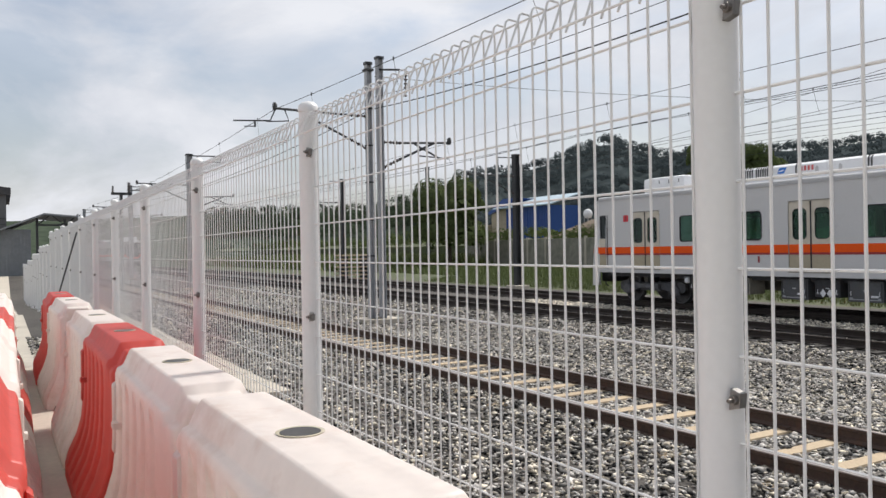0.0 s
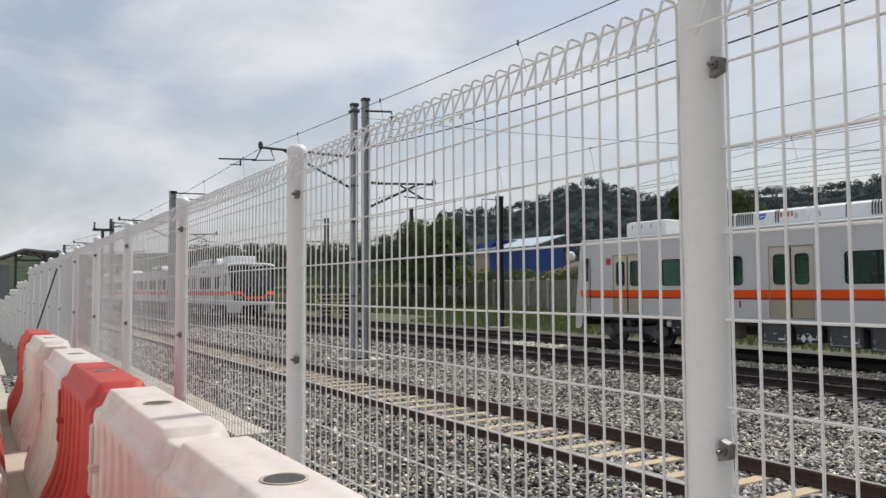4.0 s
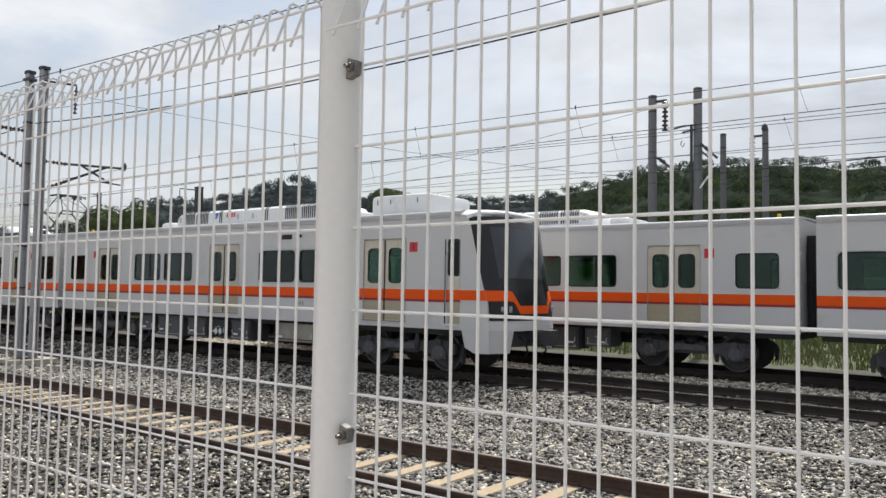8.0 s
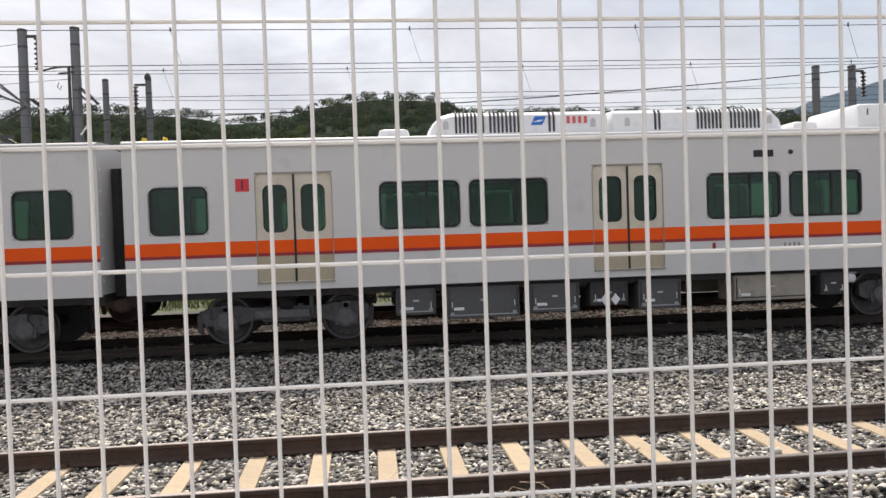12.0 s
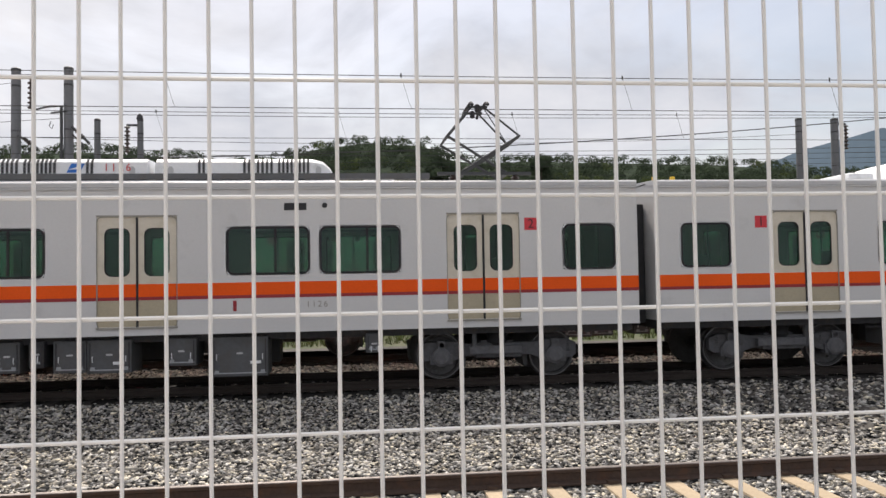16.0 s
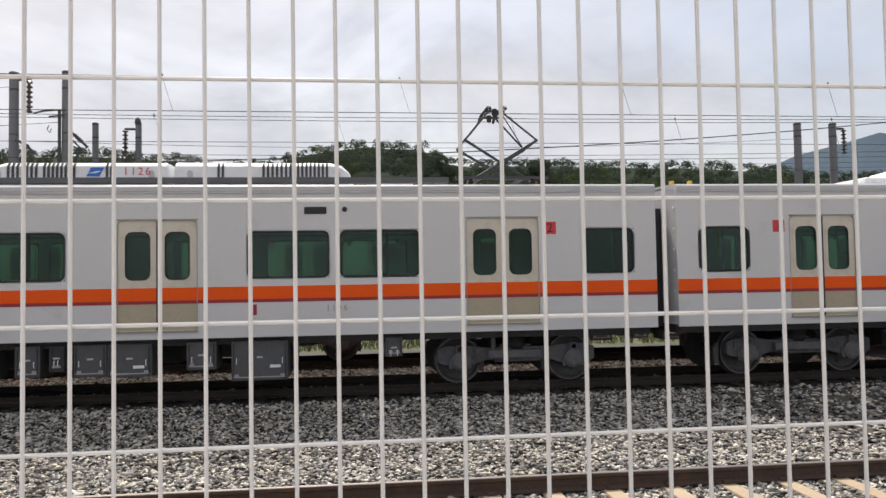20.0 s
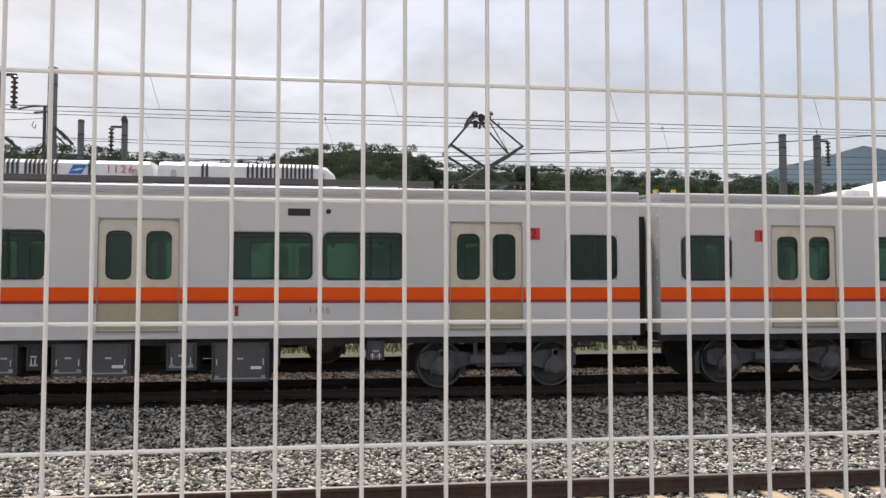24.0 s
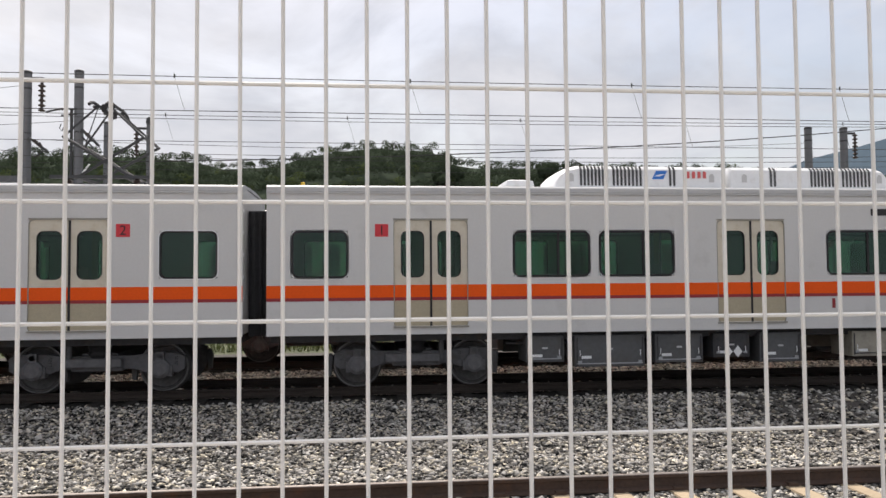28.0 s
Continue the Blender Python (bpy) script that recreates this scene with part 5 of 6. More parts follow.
def insulator(parent, a, b, r=0.06, n=6):
    """A string of ribbed discs from a to b."""
    a, b = Vector(a), Vector(b)
    pr = []
    for i in range(n):
        f = i / n
        pr += [(r * 0.4, f), (r, f + 0.3 / n), (r * 0.9, f + 0.5 / n), (r * 0.4, f + 0.6 / n)]
    L = (b - a).length
    me = Mesh().lathe([(q, h * L) for q, h in pr], 10)
    o = part("insulator", me, CERAMIC, parent, "dark ribbed insulator")
    o.matrix_basis = Matrix.Translation(a) @ (b - a).to_track_quat("Z", "Y").to_matrix().to_4x4()
    return o


def cantilever(t, z, dy, reach, fall=0.9, rise=0.04, hook=False, material=DKPOLE):
    """A bracket that holds the wires over a track: top tube, strut, steady arm, insulators."""
    s = 1 if dy > 0 else -1
    part("top_tube", Mesh().tube([(0, s * 0.6, z), (0, s * reach, z + rise)], 0.035, 8), material, t)
    part("strut", Mesh().tube([(0, s * 0.6, z - fall + 0.2), (0, s * reach * 0.78, z + rise * 0.7)], 0.035, 8), material, t)
    if hook:
        part("steady_arm", Mesh().tube([(0, s * reach * 0.48, z), (0, s * reach * 0.84, z - 0.4)], 0.03, 6), material, t)
        part("registration_tube", Mesh().tube([(0, s * reach * 0.55, z - 0.36), (0, s * reach * 0.98, z - 0.40)], 0.022, 6), material, t)
    else:
        part("steady_arm", Mesh().tube([(0, s * reach * 0.9, z), (0, s * reach * 0.86, z - 0.3), (0, s * (reach + 0.25), z - 0.36)], 0.02, 6), material, t)
    part("wire_clamp", Mesh().lathe([(0.04, -0.06), (0.07, 0.0), (0.07, 0.1), (0.04, 0.16)], 8, c=(0, s * reach, z + rise)), material, t)
    insulator(t, (0, s * 0.1, z), (0, s * 0.72, z), 0.055)
    insulator(t, (0, s * 0.1, z - fall - 0.04), (0, s * 0.72, z - fall + 0.26), 0.055)


def line_pair(x, y, top):
    """Two columns side by side, one bracket for each neighbouring track."""
    a = h_column(x, y, -0.72, top - 0.17, 0.17, "line_pole", "grey steel line pole with a bracket over the near track", STEEL)
    b = h_column(x + 0.13, y + 0.31, -0.72, top, 0.18, "line_pole", "grey steel line pole with a bracket over the middle track", STEEL)
    a.matrix_basis, b.matrix_basis = pose(x, y, 0, 0, 0, TURN), pose(x + 0.13, y + 0.31, 0, 0, 0, TURN)
    cantilever(a, 5.39, -1, 2.88, 0.92, 0.03)
    cantilever(b, 4.63, 1, 2.4, 0.72, 0.1, True)
    part("top_arm", Mesh().tube([(0, 0, top - 0.3), (0.75, 0.5, top - 0.42), (0.76, 0.5, top - 0.55)], 0.03, 6), DKPOLE, b)
    insulator(b, (0.76, 0.5, top - 0.55), (0.72, 0.5, top - 1.25), 0.055)
    part("pull_off_arm", Mesh().tube([(0, -2.86, 5.4), (0, -3.02, 5.06), (0, -4.05, 5.0)], 0.022, 6).tube([(0, -3.45, 5.03), (0, -3.45, 4.86)], 0.03, 6).tube([(0, -3.45, 4.88), (0, -3.75, 4.86)], 0.016, 6), DKPOLE, a)
    part("collar", Mesh().box(-0.13, 0.13, -0.13, 0.13, top - 0.36, top - 0.3), DKPOLE, a)
    for k in range(5):
        part("fixing_band", Mesh().box(-0.1, 0.1, -0.1, 0.1, 1.2 + 1.1 * k, 1.24 + 1.1 * k), DKPOLE, a)


line_pair(-20.26, 8.52, 7.1)
for x, top in ((-46.0, 7.15), (-70.0, 7.2), (-112.0, 7.4)):
    t = h_column(x, 8.6, -0.72, top, 0.34, "line_pole", "grey steel line pole along the tracks", STEEL)
    t.matrix_basis = pose(x, 8.6, 0, 0, 0, TURN)
    cantilever(t, 5.4, -1, 2.9)
    cantilever(t, 4.7, 1, 2.6, 0.75, 0.1, True)
    part("top_arm", Mesh().tube([(0, 0, top - 0.02), (0, 1.9, top + 0.02)], 0.04, 6).tube([(0, 0, top - 0.35), (0, 1.9, top - 0.33)], 0.03, 6).tube([(0, 1.85, top - 0.35), (0, 1.85, top + 0.02)], 0.03, 6), DKPOLE, t)
for x, y, top in ((-33.1, 22.9, 6.3), (-56.5, 22.6, 7.0), (-69.5, 37.4, 9.8)):
    t = h_column(x, y, -0.7, top, 0.3, "line_pole", "dark steel line pole beyond the tracks", DKPOLE)
    t.matrix_basis = pose(x, y, 0, 0, 0, TURN)
    cantilever(t, 5.2, -1, 3.0)
    part("top_arm", Mesh().tube([(0, 0, top - 0.1), (-0.2, -1.0, top - 0.1), (-0.2, -1.0, top - 0.6)], 0.03, 6), DKPOLE, t)
# signal mast with two small heads
t = thing("signal_mast", "dark steel mast with twin switch gear on top", "mast", m=pose(-48.8, 5.2, 0))
part("shaft", Mesh().tube([(0, 0, -0.7), (0, 0, 5.0)], 0.09, 8), DKPOLE, t)
part("crossbar", Mesh().box(-0.06, 0.06, -0.55, 0.6, 4.95, 5.1), DKPOLE, t)
insulator(t, (0, -0.45, 5.1), (0, -0.45, 5.5), 0.08)
insulator(t, (0, 0.45, 5.1), (0, 0.45, 5.75), 0.12)


def concrete_pole(x, y, top, r, string=0):
    t = thing("utility_pole", "tapered grey concrete pole behind the trains", "utility pole", "utility poles", m=pose(x, y, 0))
    part("shaft", Mesh().lathe([(r * 1.18, -0.6), (r, top)], 18), POLE, t, smooth=True)
    part("cap", Mesh().lathe([(r * 1.06, top), (r * 1.06, top + 0.07), (r * 0.7, top + 0.1)], 14), DKPOLE, t)
    for z in (top - 0.5, top - 1.9, top - 3.2):
        part("band", Mesh().lathe([(r * 1.05, z), (r * 1.05, z + 0.06)], 14), DKPOLE, t)
    if string:
        part("arm", Mesh().box(min(0, string * 0.5), max(0, string * 0.5), -0.03, 0.03, top - 0.18, top - 0.1), DKPOLE, t)
        insulator(t, (string * 0.46, -0.05, top - 0.18), (string * 0.46, -0.05, top - 1.25), 0.11, 7)
    return t


p1 = concrete_pole(-9.2, 24.0, 7.95, 0.135, 1)
p2 = concrete_pole(-7.65, 24.0, 8.0, 0.135)
concrete_pole(-8.4, 29.0, 7.4, 0.11)
p4 = concrete_pole(-6.85, 29.0, 7.4, 0.11, -1)
concrete_pole(19.4, 29.0, 7.55, 0.15)
concrete_pole(20.95, 29.0, 7.55, 0.15, 1)
part("bracket", Mesh().tube([(0.12, -0.15, 5.9), (0.32, -0.2, 5.82), (0.76, -0.3, 5.46)], 0.04, 6), DKPOLE, p1)
part("bracket", Mesh().tube([(0.5, -0.25, 5.75), (0.6, -0.25, 5.5), (0.35, -0.25, 5.3)], 0.03, 6), DKPOLE, p1)
insulator(p1, (0.3, -0.2, 5.84), (0.56, -0.26, 5.62), 0.07, 4)
part("bracket", Mesh().tube([(0.15, -0.15, 6.2), (0.3, -0.2, 6.05), (0.72, -0.3, 5.66)], 0.045, 6), DKPOLE, p2)
part("bracket", Mesh().tube([(0.18, -0.2, 5.95), (0.55, -0.3, 5.6), (0.36, -0.3, 5.3)], 0.03, 6), DKPOLE, p2)
part("bracket", Mesh().tube([(0.12, -0.15, 4.75), (0.42, -0.25, 5.1)], 0.03, 6), AC, p2, "pale stay")
insulator(p2, (0.3, -0.2, 6.06), (0.55, -0.26, 5.82), 0.07, 4)
part("crossarm", Mesh().tube([(-0.9, -0.2, 6.72), (-0.5, -0.2, 6.82), (0.0, -0.15, 6.84)], 0.028, 6), DKPOLE, p2)
part("crossarm", Mesh().tube([(-0.45, -0.2, 6.62), (0.0, -0.15, 6.68)], 0.028, 6), DKPOLE, p2)
insulator(p2, (-0.62, -0.2, 6.8), (-0.3, -0.2, 6.83), 0.05, 4)
part("jumper", Mesh().tube([(-0.45, -0.2, 6.35), (-0.5, -0.2, 6.22), (-0.42, -0.2, 6.12), (-0.38, -0.2, 6.25)], 0.014, 6), DKPOLE, p2)
part("side_post", Mesh().tube([(-0.17, -0.12, 4.4), (-0.17, -0.12, 6.86)], 0.05, 8), DKPOLE, p2)
part("perch_knob", Mesh().lathe([(0.05, 0), (0.13, 0.08), (0.1, 0.2), (0.03, 0.28)], 10, c=(-0.02, 0, 7.42)), DKPOLE, p4)


def span(name, label, y, z, x0=-110, x1=70, sag=0.0, step=45.0, r=0.008):
    """A wire along a track, hanging a little between its supports."""
    pts, n = [], 60
    for i in range(n + 1):
        x = x0 + (x1 - x0) * i / n
        f = ((x + 20.2) / step) % 1.0
        pts.append((x, y, z - sag * 4 * f * (1 - f)))
    w = part(name, Mesh().tube(pts, r, 5), WIRE)
    w.matrix_basis = trk(0, 0, 0)
    return tagged(w, label, "overhead wire", "overhead wires")


for v, zc, zm, hang in ((T1, 4.55, 5.35, 0.42), (T2, 4.69, 5.5, 0.16), (T3, 4.95, 5.75, 0.16)):
    if v != T1:
        span("contact_wire", "thin dark contact wire over a track", v, zc)
    mw = span("messenger_wire", "thin dark carrying wire over a track", v, zm, sag=hang)
    for i in range(24):
        x = -62 + 4.5 * i + (1.3 if v == T2 else 0)
        f = ((x + 20.2) / 45.0) % 1.0
        zt = zm - hang * 4 * f * (1 - f)
        part("dropper", Mesh().tube([(x - 0.1, v, zt), (x + 0.06, v, zc + 0.1), (x + 0.1, v, zc)], 0.004, 4).tube([(x - 0.1, v, zt - 0.03), (x - 0.1, v, zt + 0.05)], 0.016, 5), WIRE, mw)
for v, z, r in ((16.4, 5.25, 0.007), (22.6, 5.35, 0.009), (22.9, 5.05, 0.006), (29.2, 6.55, 0.010), (29.4, 6.15, 0.008), (29.6, 5.6, 0.006), (29.8, 5.3, 0.006)):
    span("feeder_wire", "thin dark feeder wire strung behind the trains", v, z, sag=0.25, r=r)
for z0, z1, hang, r, x1 in ((5.95, 7.0, 0.92, 0.008, 14), (5.6, 6.6, 0.9, 0.014, 14)):
    for a, b, h in (((-20.2, 8.6, z0), (x1, 8.7, z1), hang), ((-65.0, 8.6, z0), (-20.2, 8.6, z0), 0.5)):
        m = Mesh().tube([(a[0] + (b[0] - a[0]) * k / 20, a[1] + (b[1] - a[1]) * k / 20, a[2] + (b[2] - a[2]) * k / 20 - h * 4 * (k / 20) * (1 - k / 20)) for k in range(21)], r, 5)
        tagged(part("feeder_wire", m, WIRE), "dark feeder wire slung along the line poles", "overhead wire", "overhead wires")
for a, b, r in (((-7.6, 24, 5.2), (23.5, 29.3, 7.75), 0.02), ((23.5, 29.3, 7.75), (70, 32, 9.5), 0.02), ((-9.0, 24, 5.9), (19.6, 29, 7.0), 0.008), ((-33, 22.9, 5.2), (-9.2, 24, 7.6), 0.008), ((-33, 22.9, 5.6), (-7.7, 24, 6.5), 0.008), ((-20.2, 8.7, 6.6), (-9.2, 24, 5.2), 0.007)):
    m = Mesh().tube([(a[0] + (b[0] - a[0]) * i / 12, a[1] + (b[1] - a[1]) * i / 12, a[2] + (b[2] - a[2]) * i / 12 - 0.3 * 4 * (i / 12) * (1 - i / 12)) for i in range(13)], r, 5)
    tagged(part("cable", m, WIRE), "dark cable slung between poles", "cable", "cables")


# ---- distance: woods, hills, mountain, sheds ----
EYE = (1.1, -0.95, 1.39)


def far(az, el, d):
    """A place seen under these angles (degrees, left of straight across; up) at a distance."""
    a = radians(az)
    return (EYE[0] - math.sin(a) * d, EYE[1] + math.cos(a) * d, EYE[2] + math.tan(radians(el)) * d)


SKYLINE = [(100, 2.6), (88, 2.8), (77, 3.2), (66, 3.4), (63, 3.9), (58.8, 5.8), (54.3, 6.0), (52.1, 6.6), (50, 7.4), (48.1, 8.0), (46.4, 7.4), (44.3, 6.7), (38.8, 6.8), (34.6, 6.6), (30.9, 6.9), (26, 7.9), (23.2, 8.8), (18.9, 9.2), (12.4, 9.1), (10, 8.6), (6.4, 8.85), (3.5, 9.8), (-0.5, 10.3), (-5.2, 10.1), (-6.7, 9.0), (-8.8, 8.75), (-13.5, 8.75), (-20.5, 8.3), (-26.2, 7.85), (-29.5, 7.4), (-33, 6.6), (-45, 6.4), (-70, 6.0), (-100, 5)]
SKYLINE_AZ = [a for a, _ in reversed(SKYLINE)]
SKYLINE_EL = [e for _, e in reversed(SKYLINE)]


def ridge_d(az):
    return float(np.interp(az, [-100, -33, 8, 11, 26, 30, 43, 45, 55, 59, 100], [220, 190, 150, 170, 190, 300, 330, 420, 420, 260, 230]))


hill = Mesh()
azs = [100 - 1.5 * i for i in range(134)]
for az in azs:
    el = float(np.interp(az, SKYLINE_AZ, SKYLINE_EL))
    d = ridge_d(az)
    for fe, fd in ((-0.5, 1.12), (-1.2, 1.0), (-4.6, 0.8), (-8.0, 0.62), (-99, 0.5)):
        x, y, z = far(az, max(el + fe, 0.0), d * fd)
        hill.v.append((x, y, z if fe > -50 else -1.0))
for i in range(len(azs) - 1):
    for j in range(4):
        hill.f.append((i * 5 + j, (i + 1) * 5 + j, (i + 1) * 5 + j + 1, i * 5 + j + 1))
# Slopes beyond 280 m take the haze-tinted ground.
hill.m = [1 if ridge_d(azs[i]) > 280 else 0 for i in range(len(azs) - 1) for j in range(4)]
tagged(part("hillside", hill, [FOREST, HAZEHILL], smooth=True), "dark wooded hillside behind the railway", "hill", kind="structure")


def crowns(name, trees, material, label, per=150, seed=3, jitter=0.22, fine=1.0):
    """Tree crowns as many small leaf sprays on lumpy domes: rows of (x, y, z of the crown's middle, radius, height)."""
    rng = np.random.default_rng(seed)
    t = np.array(trees)
    n = len(t)
    d = rng.normal(size=(n, per, 3))
    d[:, :, 2] = np.abs(d[:, :, 2]) * 0.9 - 0.25
    d /= np.linalg.norm(d, axis=2, keepdims=True)
    lobes = rng.normal(size=(n, 4, 3))
    lobes /= np.linalg.norm(lobes, axis=2, keepdims=True)
    lump = 0.78 + 0.3 * np.clip((d[:, :, None, :] * lobes[:, None, :, :]).sum(3).max(2), 0, 1) * rng.uniform(0.7, 1.1, (n, per))
    c = t[:, None, :3] + d * lump[:, :, None] * np.stack([t[:, 3], t[:, 3], t[:, 4]], 1)[:, None, :]
    size = t[:, 3][:, None] * rng.uniform(0.08, 0.19, (n, per)) * fine
    nrm = d + rng.normal(size=d.shape) * jitter
    nrm /= np.linalg.norm(nrm, axis=2, keepdims=True)
    a = np.cross(nrm, rng.normal(size=d.shape))
    a /= np.linalg.norm(a, axis=2, keepdims=True) + 1e-9
    b = np.cross(nrm, a)
    q = []
    for k in range(5):
        w = 2 * math.pi * k / 5
        rr = size * rng.uniform(0.6, 1.15, size.shape)
        q.append(c + (a * math.cos(w) + b * math.sin(w)) * rr[:, :, None] + nrm * (rng.uniform(-0.3, 0.1, size.shape) * size)[:, :, None])
    v = np.stack(q, 2).reshape(-1, 3)
    m = n * per
    me = bpy.data.meshes.new(name)
    me.vertices.add(5 * m)
    me.vertices.foreach_set("co", v.reshape(-1))
    me.loops.add(5 * m)
    me.loops.foreach_set("vertex_index", np.arange(5 * m))
    me.polygons.add(m)
    me.polygons.foreach_set("loop_start", np.arange(0, 5 * m, 5))
    me.polygons.foreach_set("loop_total", np.full(m, 5))
    me.materials.append(material)
    me.update(calc_edges=True)
    return tagged(new(name, me), label, "trees", kind="stuff")


rng = random.Random(11)
dark, light, hazy = [], [], []
az = 78.0
while az > -42:
    d0 = ridge_d(az)
    for k in range(11):
        a = az + rng.uniform(-0.5, 0.5)
        el = float(np.interp(a, SKYLINE_AZ, SKYLINE_EL))
        d = d0 * (1.02 - 0.045 * k) * rng.uniform(0.98, 1.02)
        r = rng.uniform(0.5, 1.05) * (0.0105 if k == 0 else 0.0122 if d0 < 280 else 0.0085) * d0 ** 0.98
        e = el - 0.5 * k * (1.0 if k < 4 else 1.35) - math.degrees(r * 0.9 / d) + rng.uniform(-0.12, 0.22)
        if e < -0.5:
            continue
        x, y, z = far(a, e, d)
        row = (x, y, z, r, r * rng.uniform(0.75, 1.15))
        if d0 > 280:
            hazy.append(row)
        else:
            (light if rng.random() < (0.22 if -30 < a < 30 and k > 2 else 0.04) else dark).append(row)
    az -= 0.34 if d0 < 280 else 0.22
crowns("woodland", dark, LEAF, "dense dark green woodland covering the hills", per=150, fine=0.8)
crowns("far_woodland", hazy, HAZELEAF, "dark green woodland on the farther hill, tinted with haze", per=110, seed=8, jitter=0.12, fine=0.9)
crowns("light_woodland", light, LEAF2, "lighter green trees among the woods", per=260, seed=5, fine=0.66)


def tree(x, y, z0, height, r, material, label, seed, squash=1.0):
    """One broadleaf tree: tapered trunk, limbs and a crown of leaf sprays with gaps."""
    t = thing("tree", label, "tree", m=pose(x, y, z0))
    part("trunk", Mesh().tube([(0, 0, -0.3), (0.1, 0, height * 0.3), (0, 0.1, height * 0.75)], 0.035 * height, 8, r2=0.012 * height), BARK, t)
    rr = random.Random(seed)
    cr = []
    for k in range(22):
        a, h = rr.uniform(0, 6.28), rr.uniform(0.25, 0.86)
        q = r * rr.uniform(0.45, 0.68) * math.sqrt(max(0.05, 1 - ((h - 0.42) / 0.52) ** 2))
        px, py, pz = q * math.cos(a), q * math.sin(a), height * h * squash
        if k < 8:
            part("limb", Mesh().tube([(0, 0, height * 0.3), (px * 0.6, py * 0.6, pz * 0.85), (px, py, pz)], 0.012 * height, 5, r2=0.004 * height), BARK, t)
        cr.append((px, py, pz, r * rr.uniform(0.42, 0.58), r * rr.uniform(0.36, 0.5)))
    c = crowns("crown", cr, material, "leafy crown", per=620, seed=seed, fine=0.62)
    del c["kind"], c["category"]
    c.parent = t
    return t


x, y, z = far(60.0, 0.6, 72)
tree(x, y, -0.4, 8.2, 3.5, LEAF2, "rounded green broadleaf tree beside the grass", 21)
x, y, z = far(41.4, 0, 120)
tree(x, y, 2, 15.4, 4.4, LEAF2, "light green broadleaf tree behind the trains", 22)
x, y, z = far(38.4, 0, 120)
tree(x, y, 2, 14.0, 4.2, LEAF2, "light green broadleaf tree behind the trains", 23)
x, y, z = far(-13.5, 0, 150)
tree(x, y, 12, 13.6, 2.9, LEAF, "tall narrow dark tree above the woods", 24)
x, y, z = far(-6.3, 0, 148)
tree(x, y, 12, 14.6, 3.2, LEAF, "dark broadleaf tree above the woods", 25)

# far blue mountain
MOUNTAIN = [(-22, 6.2), (-27, 7.0), (-30, 7.5), (-31.1, 7.95), (-32.6, 8.25), (-34.4, 8.6), (-36.1, 9.0), (-37.1, 8.7), (-38.5, 8.2), (-44, 7.4), (-52, 6.4), (-60, 5.2)]
mm = Mesh()
for az, el in MOUNTAIN:
    for e, d in ((el, 1500), (el * 0.55, 1350), (0, 1200)):
        mm.v.append(far(az, e, d))
for i in range(len(MOUNTAIN) - 1):
    for j in (0, 1):
        mm.f.append((i * 3 + j, (i + 1) * 3 + j, (i + 1) * 3 + j + 1, i * 3 + j + 1))
mm.m = [0] * len(mm.f)
tagged(part("mountain", mm, FARHILL, smooth=True), "mountain far beyond the woods, tinted blue with haze", "mountain", kind="structure")

# boundary wall of concrete panels beyond the grass, and the bank behind it
wallrow = thing("panel_wall", "weathered grey concrete panel wall beyond the grass", "wall", m=trk(0, 40, 0))
WP = Mesh().box(-1.2, 1.2, -0.06, 0.06, -0.6, 2.1).data("wall_panel", mat("weathered_concrete", (0.235, 0.225, 0.19), 0.9, vary=0.25, fine=3, coarse=0.6, bump=0.2, stain=(0.13, 0.135, 0.10), stain_at=0.55, rand=0.3), bevel=0.02)
WPOST = Mesh().box(-0.1, 0.1, -0.1, 0.1, -0.6, 2.25).data("wall_post", CONCRETE, bevel=0.015)
for i in range(34):
    o = part("wall_panel", WP, None, wallrow)
    o.location = (-64 + 2.6 * i, 0, 0)
    o = part("wall_post", WPOST, None, wallrow)
    o.location = (-65.3 + 2.6 * i, 0, 0)
bank = Mesh().add([(-180, 40.6, -0.5), (60, 40.6, -0.5), (60, 40.6, 1.7), (-180, 40.6, 1.7), (-180, 46, 2.3), (60, 46, 2.3), (60, 110, 3.0), (-180, 110, 3.0)], [(0, 1, 2, 3), (3, 2, 5, 4), (4, 5, 6, 7)])
tagged(part("bank", bank, GRASS), "scrubby grass bank behind the wall", "ground", kind="structure")
sc = []
for i in range(260):
    xx = rng.uniform(-150, 10)
    sc.append((xx, rng.uniform(41.5, 47), rng.uniform(1.9, 2.9), rng.uniform(0.5, 1.3), rng.uniform(0.4, 1.0)))
crowns("scrub", sc, LEAF2, "low scrub along the bank", per=60, seed=9)


